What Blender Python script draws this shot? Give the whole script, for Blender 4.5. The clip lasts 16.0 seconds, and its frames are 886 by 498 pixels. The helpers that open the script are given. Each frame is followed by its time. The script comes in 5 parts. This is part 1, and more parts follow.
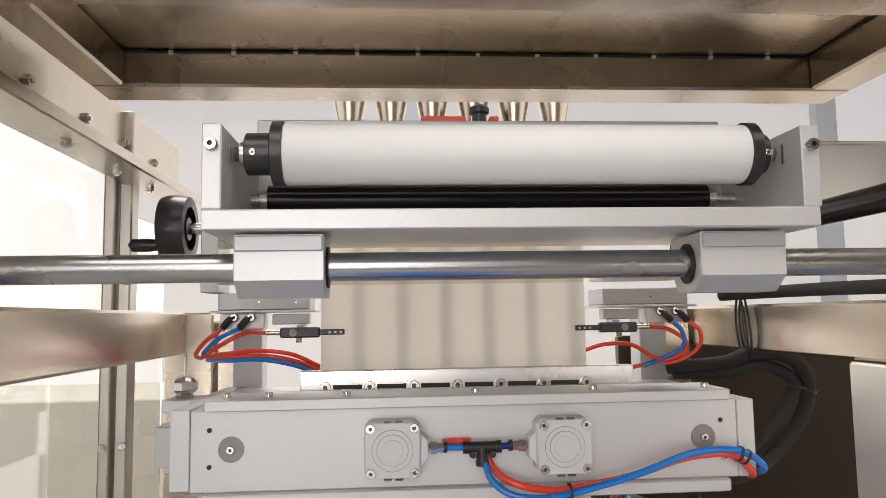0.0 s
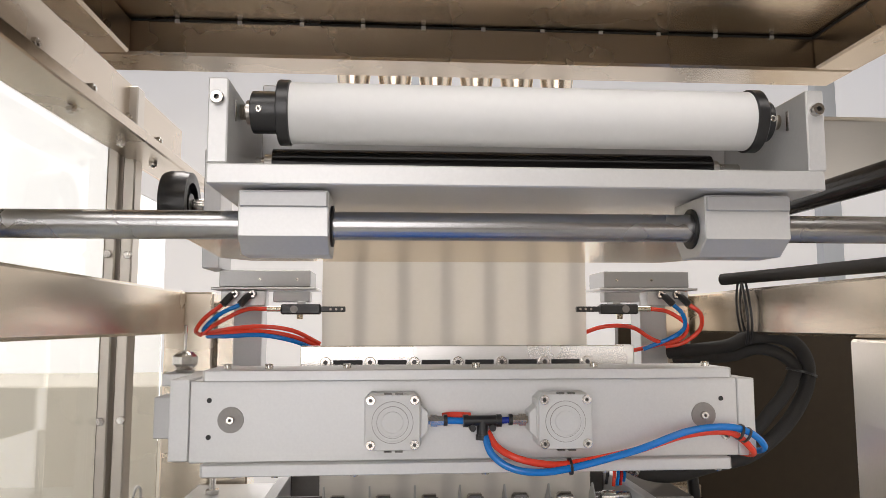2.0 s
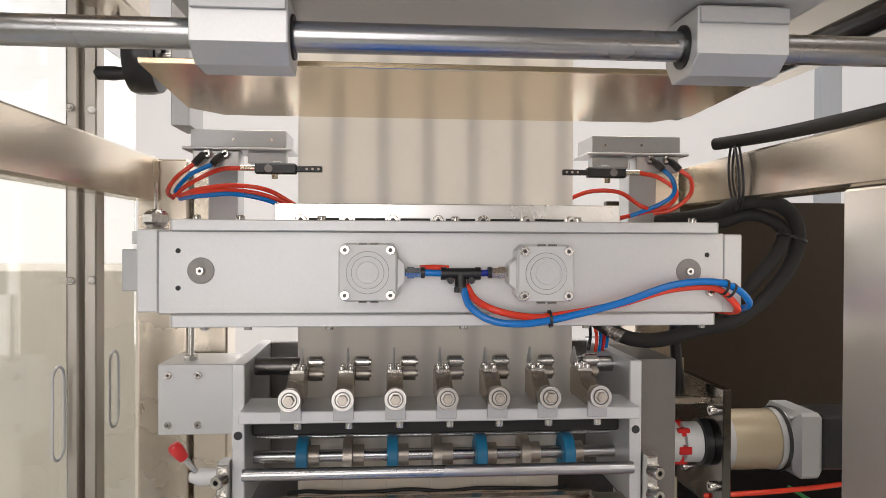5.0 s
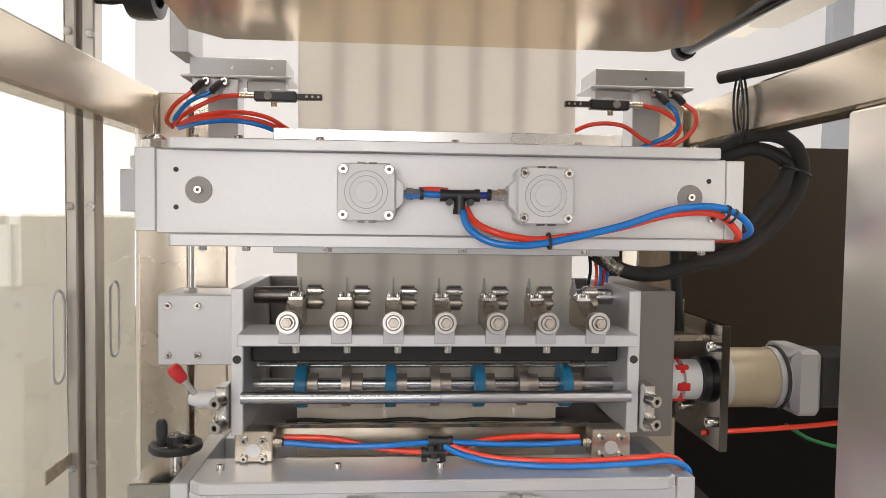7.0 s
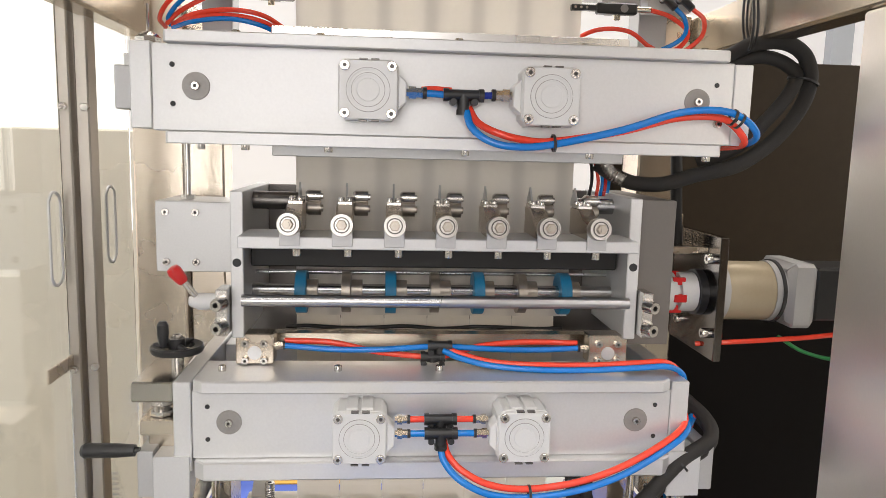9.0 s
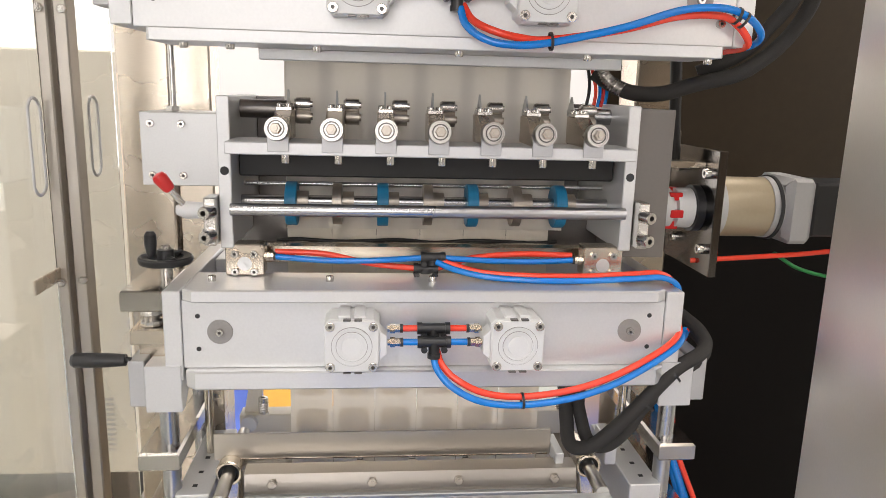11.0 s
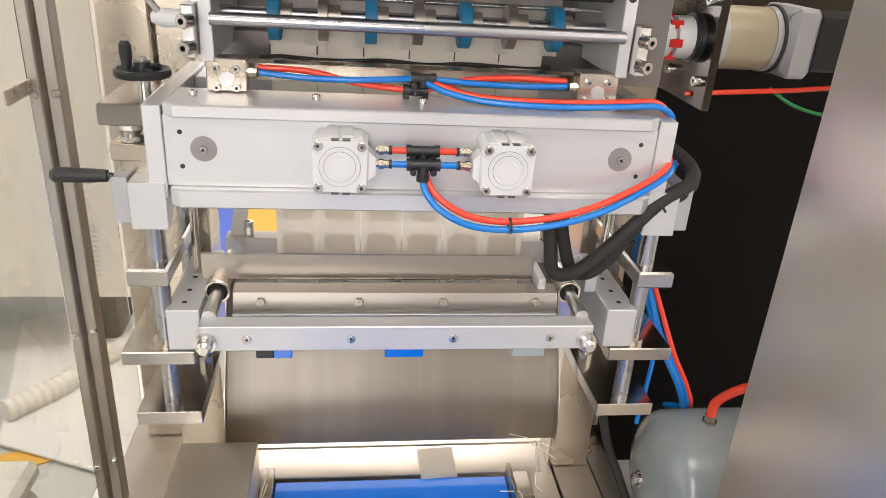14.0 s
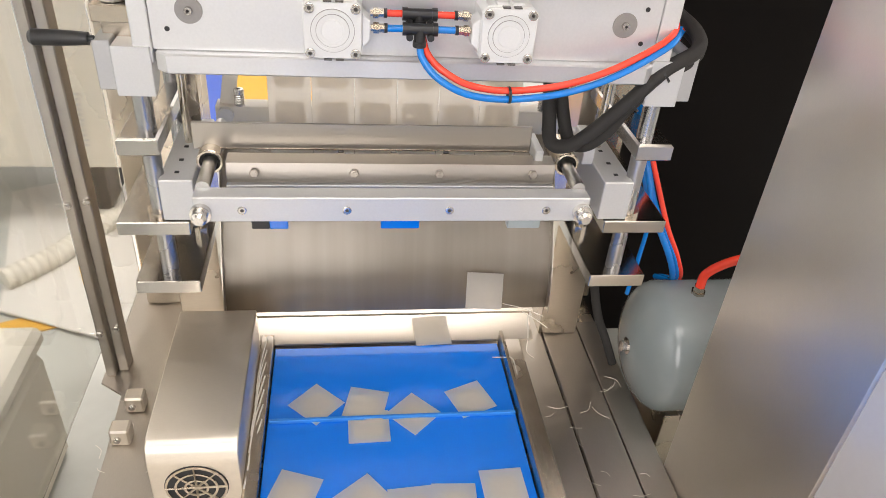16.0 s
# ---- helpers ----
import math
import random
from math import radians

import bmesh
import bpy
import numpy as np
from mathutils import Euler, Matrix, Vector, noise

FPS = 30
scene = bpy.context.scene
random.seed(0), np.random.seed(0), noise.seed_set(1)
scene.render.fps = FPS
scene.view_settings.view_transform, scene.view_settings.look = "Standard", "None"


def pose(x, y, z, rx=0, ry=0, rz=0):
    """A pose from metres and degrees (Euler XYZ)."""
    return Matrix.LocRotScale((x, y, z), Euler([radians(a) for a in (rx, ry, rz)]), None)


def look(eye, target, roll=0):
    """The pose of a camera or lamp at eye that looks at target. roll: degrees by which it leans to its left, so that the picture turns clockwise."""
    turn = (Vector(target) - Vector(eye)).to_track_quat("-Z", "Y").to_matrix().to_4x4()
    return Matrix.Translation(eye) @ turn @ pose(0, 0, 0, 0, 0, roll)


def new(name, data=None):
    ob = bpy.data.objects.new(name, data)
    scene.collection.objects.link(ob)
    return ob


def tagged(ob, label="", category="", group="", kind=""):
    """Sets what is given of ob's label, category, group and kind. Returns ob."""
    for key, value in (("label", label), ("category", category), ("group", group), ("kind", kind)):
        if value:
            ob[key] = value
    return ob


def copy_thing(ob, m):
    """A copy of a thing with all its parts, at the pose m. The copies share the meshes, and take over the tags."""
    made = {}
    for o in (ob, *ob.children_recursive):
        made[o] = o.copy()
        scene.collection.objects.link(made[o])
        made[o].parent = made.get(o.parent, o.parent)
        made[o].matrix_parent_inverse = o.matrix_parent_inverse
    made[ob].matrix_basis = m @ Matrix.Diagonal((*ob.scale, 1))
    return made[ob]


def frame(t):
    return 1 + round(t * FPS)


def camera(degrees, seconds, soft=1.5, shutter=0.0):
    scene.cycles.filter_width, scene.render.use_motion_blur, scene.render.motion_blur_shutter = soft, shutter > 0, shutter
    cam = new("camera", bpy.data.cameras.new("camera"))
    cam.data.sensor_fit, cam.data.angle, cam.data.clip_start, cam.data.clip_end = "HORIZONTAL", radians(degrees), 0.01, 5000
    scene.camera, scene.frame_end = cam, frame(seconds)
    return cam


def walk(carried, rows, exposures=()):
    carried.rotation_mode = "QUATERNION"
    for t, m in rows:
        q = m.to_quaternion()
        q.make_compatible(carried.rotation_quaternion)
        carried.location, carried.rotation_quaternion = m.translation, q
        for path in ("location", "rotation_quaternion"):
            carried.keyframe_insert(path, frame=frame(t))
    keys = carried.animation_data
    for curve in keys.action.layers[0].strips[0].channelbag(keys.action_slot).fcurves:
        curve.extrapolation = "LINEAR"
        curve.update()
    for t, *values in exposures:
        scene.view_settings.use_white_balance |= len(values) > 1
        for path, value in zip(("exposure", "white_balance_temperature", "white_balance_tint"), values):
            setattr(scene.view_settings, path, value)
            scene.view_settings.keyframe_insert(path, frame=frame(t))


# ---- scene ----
cam = camera(62.6, 16.0, 0.75)
PATH = [
    (0, (-0.073, 0.014, 1.442), (0.068, 2.0, 1.627), -0.9),
    (0.5, (-0.081, 0.014, 1.442), (0.066, 2.0, 1.63), -0.8),
    (1, (-0.085, 0.019, 1.435), (0.065, 2.004, 1.627), -0.6),
    (1.5, (-0.083, 0.018, 1.422), (0.066, 2.002, 1.621), -0.4),
    (2, (-0.078, 0.018, 1.402), (0.067, 2.003, 1.605), -0.1),
    (2.5, (-0.071, 0.019, 1.382), (0.066, 2.004, 1.584), 0.0),
    (3, (-0.068, 0.031, 1.357), (0.068, 2.018, 1.537), 0.0),
    (3.5, (-0.064, 0.038, 1.337), (0.074, 2.028, 1.488), -0.0),
    (4, (-0.059, 0.042, 1.322), (0.083, 2.034, 1.435), -0.1),
    (4.2, (-0.057, 0.051, 1.328), (0.097, 2.044, 1.401), 0.0),
    (6.3, (-0.052, 0.061, 1.282), (0.102, 2.054, 1.231), 0.5),
    (6.5, (-0.046, 0.06, 1.272), (0.098, 2.054, 1.218), 0.6),
    (7, (-0.047, 0.061, 1.263), (0.099, 2.054, 1.17), 0.8),
    (7.5, (-0.05, 0.064, 1.254), (0.098, 2.054, 1.12), 1.1),
    (8, (-0.052, 0.064, 1.248), (0.1, 2.05, 1.07), 1.4),
    (8.5, (-0.055, 0.066, 1.234), (0.103, 2.047, 1.011), 1.7),
    (8.7, (-0.058, 0.065, 1.231), (0.106, 2.043, 0.986), 1.6),
    (11, (-0.055, 0.076, 1.18), (0.134, 2.021, 0.755), 1.6),
    (11.5, (-0.055, 0.076, 1.166), (0.14, 2.009, 0.692), 1.9),
    (12, (-0.061, 0.074, 1.155), (0.147, 1.992, 0.628), 2.0),
    (12.5, (-0.063, 0.077, 1.152), (0.159, 1.97, 0.547), 2.4),
    (13, (-0.062, 0.078, 1.15), (0.167, 1.947, 0.475), 2.8),
    (13.5, (-0.065, 0.08, 1.149), (0.178, 1.918, 0.399), 3.3),
    (14, (-0.066, 0.081, 1.149), (0.184, 1.888, 0.329), 3.8),
    (14.5, (-0.069, 0.084, 1.147), (0.195, 1.853, 0.251), 4.3),
    (15, (-0.07, 0.086, 1.147), (0.202, 1.813, 0.175), 4.6),
    (15.5, (-0.07, 0.086, 1.147), (0.204, 1.766, 0.096), 4.8),
    (16, (-0.071, 0.088, 1.143), (0.202, 1.722, 0.022), 4.9),
]
walk(cam, [(t, look(eye, target, roll)) for t, eye, target, roll in PATH], [(0, -1.0, 6350, 14), (4, -1.0, 6350, 14), (8.5, -0.72, 6400, 13), (12.5, -0.48, 6400, 14), (16, -0.36, 6400, 14)])

# ---------------------------------------------------------------- light
world = bpy.data.worlds.new("sky")
scene.world = world
world.use_nodes = True
nt = world.node_tree
sky = nt.nodes.new("ShaderNodeTexSky")
sky.sky_type, sky.sun_disc = "NISHITA", False
sky.sun_elevation, sky.sun_rotation = radians(38), radians(150)
nt.links.new(sky.outputs[0], nt.nodes["Background"].inputs[0])
nt.nodes["Background"].inputs[1].default_value = 0.12
sun = new("sun", bpy.data.lights.new("sun", "SUN"))
sun.data.energy, sun.data.angle, sun.data.color = 2.0, radians(0.6), (1.0, 0.95, 0.87)
sun.matrix_world = look((-2.2, 3.0, 6), (0, 0.5, 0.5))


def area_lamp(name, eye, target, sx, sy, watts, color):
    ob = new(name, bpy.data.lights.new(name, "AREA"))
    ob.data.shape, ob.data.size, ob.data.size_y = "RECTANGLE", sx, sy
    ob.data.energy, ob.data.color = watts, color
    ob.matrix_world = look(eye, target)
    return ob


area_lamp("window_light_north", (0, 3.35, 1.75), (0, 0, 1.5), 4.6, 2.3, 46, (1.0, 0.96, 0.9))
# East light is added, for highlights on the left rail and posts.
area_lamp("added_light_east", (2.95, 0.4, 2.1), (0, 0.6, 1.3), 4.0, 1.6, 26, (1.0, 0.95, 0.87))
area_lamp("window_light_west", (-2.9, 0.6, 1.75), (0, 0.6, 1.4), 3.4, 2.3, 42, (1.0, 0.96, 0.9))
# Fill light added behind the camera to brighten the front faces.
area_lamp("front_fill_light", (-0.75, -2.45, 1.75), (0.1, 0.9, 0.9), 1.9, 2.3, 92, (1.0, 0.965, 0.92))
area_lamp("ceiling_light_front", (0.1, -0.5, 3.12), (0.1, -0.4, 0), 2.4, 0.9, 36, (1.0, 0.96, 0.9))
# Rear fill is added, brightening the web's back and the floor behind.
area_lamp("rear_fill_light", (0.1, 1.9, 3.12), (0.1, 1.8, 0), 2.4, 0.7, 95, (1.0, 0.95, 0.88))


# ---------------------------------------------------------------- materials
def mat(name, color, rough=0.5, metal=0.0, grain=60.0, vary=0.06, bump=0.02, stretch=(1, 1, 1), rvary=0.08, stain=0.05, coat=0.0, trans=0.0, emit=0.0, spec=0.5, wave=0.0):
    m = bpy.data.materials.new(name)
    m.use_nodes = True
    n, ln = m.node_tree.nodes, m.node_tree.links
    p = n["Principled BSDF"]
    tc = n.new("ShaderNodeTexCoord")
    mp = n.new("ShaderNodeMapping")
    mp.inputs["Scale"].default_value = stretch
    ln.new(tc.outputs["Object"], mp.inputs[0])
    fine = n.new("ShaderNodeTexNoise")
    fine.inputs["Scale"].default_value, fine.inputs["Detail"].default_value = grain, 5
    ln.new(mp.outputs[0], fine.inputs["Vector"])
    broad = n.new("ShaderNodeTexNoise")
    broad.inputs["Scale"].default_value, broad.inputs["Detail"].default_value = 7, 4
    ln.new(tc.outputs["Object"], broad.inputs["Vector"])
    add = n.new("ShaderNodeMath")
    add.operation = "MULTIPLY_ADD"
    ln.new(fine.outputs[0], add.inputs[0])
    add.inputs[1].default_value = 2 * vary
    add.inputs[2].default_value = 1 - vary - stain
    add2 = n.new("ShaderNodeMath")
    add2.operation = "MULTIPLY_ADD"
    ln.new(broad.outputs[0], add2.inputs[0])
    add2.inputs[1].default_value = 2 * stain
    ln.new(add.outputs[0], add2.inputs[2])
    mul = n.new("ShaderNodeVectorMath")
    mul.operation = "SCALE"
    mul.inputs[0].default_value = color
    ln.new(add2.outputs[0], mul.inputs["Scale"])
    ln.new(mul.outputs[0], p.inputs["Base Color"])
    rr = n.new("ShaderNodeMath")
    rr.operation = "MULTIPLY_ADD"
    ln.new(broad.outputs[0], rr.inputs[0])
    rr.inputs[1].default_value, rr.inputs[2].default_value = 2 * rvary, max(0.02, rough - rvary)
    ln.new(rr.outputs[0], p.inputs["Roughness"])
    p.inputs["Metallic"].default_value = metal
    p.inputs["Specular IOR Level"].default_value = spec
    p.inputs["Coat Weight"].default_value = coat
    p.inputs["Transmission Weight"].default_value = trans
    if bump:
        b = n.new("ShaderNodeBump")
        b.inputs["Strength"].default_value, b.inputs["Distance"].default_value = bump * 4, 0.001
        ln.new(fine.outputs[0], b.inputs["Height"])
        ln.new(b.outputs[0], p.inputs["Normal"])
        if wave:
            w = n.new("ShaderNodeBump")
            w.inputs["Strength"].default_value, w.inputs["Distance"].default_value = 1.0, wave
            soft = n.new("ShaderNodeTexNoise")
            soft.inputs["Scale"].default_value, soft.inputs["Detail"].default_value = 5, 0
            ln.new(tc.outputs["Object"], soft.inputs["Vector"])
            ln.new(soft.outputs[0], w.inputs["Height"])
            ln.new(w.outputs[0], b.inputs["Normal"])
    if emit:
        p.inputs["Emission Color"].default_value = (*color, 1)
        p.inputs["Emission Strength"].default_value = emit
    return m


M_ALU = mat("anodised_aluminium", (0.64, 0.64, 0.635), 0.44, 0.5, 350, 0.05, 0.01, (1, 1, 1), 0.05, 0.03)
M_ALU_DULL = mat("dull_aluminium", (0.50, 0.50, 0.50), 0.48, 0.6, 300, 0.05, 0.01, (1, 1, 1), 0.05, 0.04)
M_CAST = mat("cast_aluminium", (0.71, 0.71, 0.70), 0.45, 0.12, 500, 0.05, 0.02, (1, 1, 1), 0.05, 0.03)
M_SATIN = mat("satin_aluminium", (0.70, 0.70, 0.70), 0.36, 0.6, 300, 0.05, 0.008, (1, 1, 1), 0.06, 0.03, wave=0.0012)
M_COVER = mat("pale_satin_stainless", (0.74, 0.68, 0.59), 0.42, 1.0, 120, 0.06, 0.01, (1, 14, 1), 0.06, 0.05)
M_STEEL = mat("brushed_stainless", (0.60, 0.53, 0.44), 0.27, 1.0, 90, 0.06, 0.01, (1, 1, 14), 0.07, 0.06, wave=0.0015)
M_STEEL_H = mat("brushed_stainless_lengthwise", (0.60, 0.53, 0.43), 0.25, 1.0, 90, 0.06, 0.01, (14, 1, 14), 0.08, 0.07, wave=0.003)
# Same stainless with shade in its colour, for the tray seen from below.
M_STEEL_SHADED = mat("shaded_brushed_stainless", (0.44, 0.38, 0.31), 0.27, 1.0, 90, 0.06, 0.01, (14, 1, 14), 0.06, 0.06, wave=0.002)
M_PANEL = mat("satin_stainless", (0.90, 0.86, 0.79), 0.36, 1.0, 120, 0.05, 0.008, (1, 14, 1), 0.10, 0.07, wave=0.006)
# Colour streaks stand for blurred reflections of the hanging sachets in the chute.
M_CHUTE = mat("stainless_reflection_streaks", (0.31, 0.28, 0.24), 0.32, 1.0, 30, 0.22, 0.0008, (1, 0.04, 0.04), 0.05, 0.05)
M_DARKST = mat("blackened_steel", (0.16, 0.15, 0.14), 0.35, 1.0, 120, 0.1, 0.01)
M_MIRROR = mat("polished_stainless", (0.70, 0.57, 0.39), 0.22, 1.0, 60, 0.04, 0.004, (1, 8, 1), 0.04, 0.05)
M_POLISH = mat("polished_steel_plate", (0.44, 0.42, 0.39), 0.18, 1.0, 80, 0.05, 0.004, (1, 10, 1), 0.05, 0.04)
M_ROD = mat("ground_steel_rod", (0.44, 0.44, 0.445), 0.27, 1.0, 200, 0.04, 0.003, (12, 1, 1), 0.03, 0.02)
M_BOLT = mat("steel_bolt", (0.60, 0.58, 0.55), 0.24, 1.0, 200, 0.08, 0.01)
# Black stands for the shade inside holes and slots; weld seams share it.
M_DARKHOLE = mat("dark_bore", (0.03, 0.03, 0.03), 0.6, 0.0)
M_SOCKET_SHADE = mat("socket_shade", (0.10, 0.095, 0.09), 0.4, 0.8)
M_KNURL = mat("bright_turned_steel", (0.50, 0.48, 0.45), 0.3, 1.0, 300, 0.08, 0.02)
M_PLATE = mat("dark_polished_steel", (0.20, 0.19, 0.18), 0.16, 1.0, 120, 0.08, 0.006)
M_DULLST = mat("dull_brushed_stainless", (0.48, 0.445, 0.395), 0.36, 1.0, 90, 0.07, 0.006, (14, 1, 14), 0.05, 0.05)
M_JAW = mat("milled_bright_steel", (0.64, 0.63, 0.61), 0.28, 1.0, 120, 0.06, 0.0015, (1, 12, 12), 0.06, 0.04, wave=0.001)
# Steel with its shaded look put into the colour, for the right block.
M_BLOCK_SHADED = mat("shaded_grey_steel", (0.17, 0.155, 0.14), 0.5, 0.2, 200, 0.05, 0.01)
M_DOOR = mat("pale_glossy_panel", (0.62, 0.60, 0.60), 0.22, 0.3, 120, 0.03, 0.004, (1, 1, 1), 0.05, 0.03, coat=0.3)
M_RING = mat("dull_steel_ring", (0.40, 0.36, 0.31), 0.38, 0.9, 200, 0.08, 0.01)
M_BRASS = mat("nickel_fitting", (0.62, 0.56, 0.47), 0.22, 1.0, 200, 0.06, 0.01)
M_ROLLW = mat("white_silicone_rubber", (0.74, 0.74, 0.73), 0.55, 0.0, 120, 0.03, 0.02)
M_RUBK = mat("black_rubber", (0.016, 0.015, 0.014), 0.5, 0.0, 200, 0.12, 0.03, spec=0.35)
M_PLASK = mat("black_plastic", (0.02, 0.02, 0.021), 0.32, 0.0, 250, 0.1, 0.01)
M_BLKROLL = mat("black_hard_roller", (0.010, 0.009, 0.009), 0.20, 0.0, 60, 0.08, 0.002, spec=0.22)
M_BLUE = mat("blue_air_tube", (0.002, 0.20, 0.66), 0.22, 0.0, 60, 0.05, 0.004, coat=0.3)
M_RED = mat("orange_red_air_tube", (0.90, 0.062, 0.028), 0.22, 0.0, 60, 0.05, 0.004, coat=0.3)
M_SLEEVE = mat("braided_sleeve", (0.036, 0.034, 0.032), 0.7, 0.0, 900, 0.35, 0.12, spec=0.25)
M_PAPER = mat("sachet_paper", (0.78, 0.74, 0.66), 0.6, 0.0, 180, 0.03, 0.03)
M_BELT = mat("blue_conveyor_belt", (0.002, 0.185, 0.80), 0.10, 0.0, 300, 0.04, 0.003, coat=0.5)
M_CLEAT = mat("light_blue_cleat", (0.03, 0.24, 0.75), 0.3, 0.0, 200, 0.05, 0.004)
M_RINGB = mat("blue_urethane_ring", (0.015, 0.19, 0.36), 0.45, 0.0, 200, 0.06, 0.02)
M_PALE_PATCH = mat("pale_green_patch", (0.42, 0.47, 0.46), 0.3)
M_KNOBR = mat("red_knob", (0.62, 0.02, 0.02), 0.28, 0.0, 100, 0.04, 0.0, coat=0.3)
M_TANK = mat("grey_enamel", (0.24, 0.275, 0.285), 0.22, 0.0, 40, 0.05, 0.02, coat=0.4)
# One dark board: lit top and shaded bottom are put in as two colours.
M_BOARD_LIT = mat("board_lit", (0.046, 0.033, 0.020), 0.42, 0.0, 60, 0.15, 0.01, spec=0.3)
M_BOARD_SHADED = mat("board_shaded", (0.007, 0.0055, 0.005), 0.5, 0.0, 60, 0.15, 0.01, spec=0.12)
M_GEAR = mat("beige_gearbox", (0.42, 0.35, 0.24), 0.4, 0.3, 200, 0.05, 0.01)
M_WALL = mat("white_wall_paint", (0.70, 0.675, 0.63), 0.7, 0.0, 25, 0.03, 0.02)
M_CEIL = mat("ceiling_paint", (0.50, 0.45, 0.39), 0.8, 0.0, 20, 0.03, 0.02)
M_FLOOR = mat("floor_epoxy", (0.50, 0.51, 0.475), 0.35, 0.0, 30, 0.06, 0.01)
M_FLOORB = mat("blue_floor_paint", (0.06, 0.13, 0.55), 0.35, 0.0, 30, 0.06, 0.01)
M_FLOORY = mat("yellow_floor_paint", (0.72, 0.40, 0.05), 0.4, 0.0, 30, 0.06, 0.01)
# Brown given to the unseen south wall so the steel reflects darker, warmer tones.
M_BROWN = mat("unseen_wall_brown", (0.20, 0.155, 0.115), 0.7, 0.0, 20, 0.06, 0.02)
M_DAYN = mat("bright_daylight", (0.74, 0.72, 0.69), 0.8, 0.0, 2, 0.0, 0.0, emit=0.75)
M_DAY = mat("overcast_daylight", (0.70, 0.675, 0.64), 0.8, 0.0, 2, 0.0, 0.0, emit=0.26)
M_FRAME = mat("grey_window_frame", (0.42, 0.45, 0.49), 0.45, 0.0, 60, 0.03, 0.01)
M_CREAM = mat("cream_plastic", (0.70, 0.66, 0.57), 0.45, 0.0, 60, 0.03, 0.01)
M_REDPL = mat("red_plastic", (0.55, 0.06, 0.03), 0.35, 0.0, 60, 0.05, 0.0)
M_LAMP = mat("lamp_diffuser", (1.0, 0.96, 0.88), 0.5, 0.0, 10, 0.0, 0.0, emit=3.0)
M_DISC = mat("grey_cover_disc", (0.30, 0.285, 0.27), 0.5, 0.4, 300, 0.08, 0.01)


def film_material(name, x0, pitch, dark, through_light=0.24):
    """Thin paper-plastic web: part of the light goes through; soft darker bands repeat across it, one lane apart."""
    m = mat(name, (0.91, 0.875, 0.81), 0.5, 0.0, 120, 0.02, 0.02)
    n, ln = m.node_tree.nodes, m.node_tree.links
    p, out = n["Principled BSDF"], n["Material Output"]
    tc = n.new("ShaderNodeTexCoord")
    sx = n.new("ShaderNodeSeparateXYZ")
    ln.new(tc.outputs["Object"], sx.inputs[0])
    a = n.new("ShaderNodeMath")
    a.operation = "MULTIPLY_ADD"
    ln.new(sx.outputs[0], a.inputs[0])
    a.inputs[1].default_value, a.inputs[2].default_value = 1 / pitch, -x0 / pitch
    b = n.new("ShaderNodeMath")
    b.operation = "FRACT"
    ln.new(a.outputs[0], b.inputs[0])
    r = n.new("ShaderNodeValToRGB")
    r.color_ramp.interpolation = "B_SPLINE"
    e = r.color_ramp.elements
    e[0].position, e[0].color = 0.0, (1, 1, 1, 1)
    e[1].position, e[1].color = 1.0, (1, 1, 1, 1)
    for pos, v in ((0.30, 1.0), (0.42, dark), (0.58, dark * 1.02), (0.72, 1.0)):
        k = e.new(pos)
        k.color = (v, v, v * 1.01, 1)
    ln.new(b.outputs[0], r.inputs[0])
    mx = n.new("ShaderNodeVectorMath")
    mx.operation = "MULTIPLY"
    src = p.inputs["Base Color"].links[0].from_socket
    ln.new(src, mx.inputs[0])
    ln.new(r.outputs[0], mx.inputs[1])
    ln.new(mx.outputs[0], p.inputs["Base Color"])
    tr = n.new("ShaderNodeBsdfTranslucent")
    ln.new(mx.outputs[0], tr.inputs[0])
    mix = n.new("ShaderNodeMixShader")
    mix.inputs[0].default_value = through_light
    ln.new(p.outputs[0], mix.inputs[1])
    ln.new(tr.outputs[0], mix.inputs[2])
    ln.new(mix.outputs[0], out.inputs[0])
    return m


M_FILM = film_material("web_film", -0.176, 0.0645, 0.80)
M_STRIP = film_material("lane_strip", -0.176, 0.0645, 1.0, 0.50)
M_POUCH = film_material("pouch_film", -0.176, 0.0645, 1.0, 0.70)
M_SHEER = film_material("sheer_pouch_side", -0.176, 0.0645, 1.0, 0.88)

M_GLASS = bpy.data.materials.new("clear_glass")
M_GLASS.use_nodes = True
_p = M_GLASS.node_tree.nodes["Principled BSDF"]
_p.inputs["Base Color"].default_value = (0.93, 0.95, 0.93, 1)
_p.inputs["Roughness"].default_value, _p.inputs["IOR"].default_value = 0.02, 1.5
_p.inputs["Transmission Weight"].default_value = 1.0


# ---------------------------------------------------------------- building helpers
def origin(ob):
    v = Vector((0, 0, 0))
    while ob:
        v += ob.location
        ob = ob.parent
    return v


def finish(bm, name, material, angle=32):
    me = bpy.data.meshes.new(name)
    bmesh.ops.recalc_face_normals(bm, faces=bm.faces)
    bm.to_mesh(me)
    bm.free()
    me.polygons.foreach_set("use_smooth", [True] * len(me.polygons))
    me.set_sharp_from_angle(angle=radians(angle))
    if material:
        me.materials.append(material)
    return me


def thing(name, base, label, category, group="", kind=""):
    ob = new(name)
    ob.empty_display_size = 0.05
    ob.location = base
    return tagged(ob, label, category, group, kind)


def part(name, bm, material, parent, label=""):
    if parent:
        bmesh.ops.translate(bm, vec=-origin(parent), verts=bm.verts)
    ob = new(name, finish(bm, name, material))
    ob.parent = parent
    return tagged(ob, label)


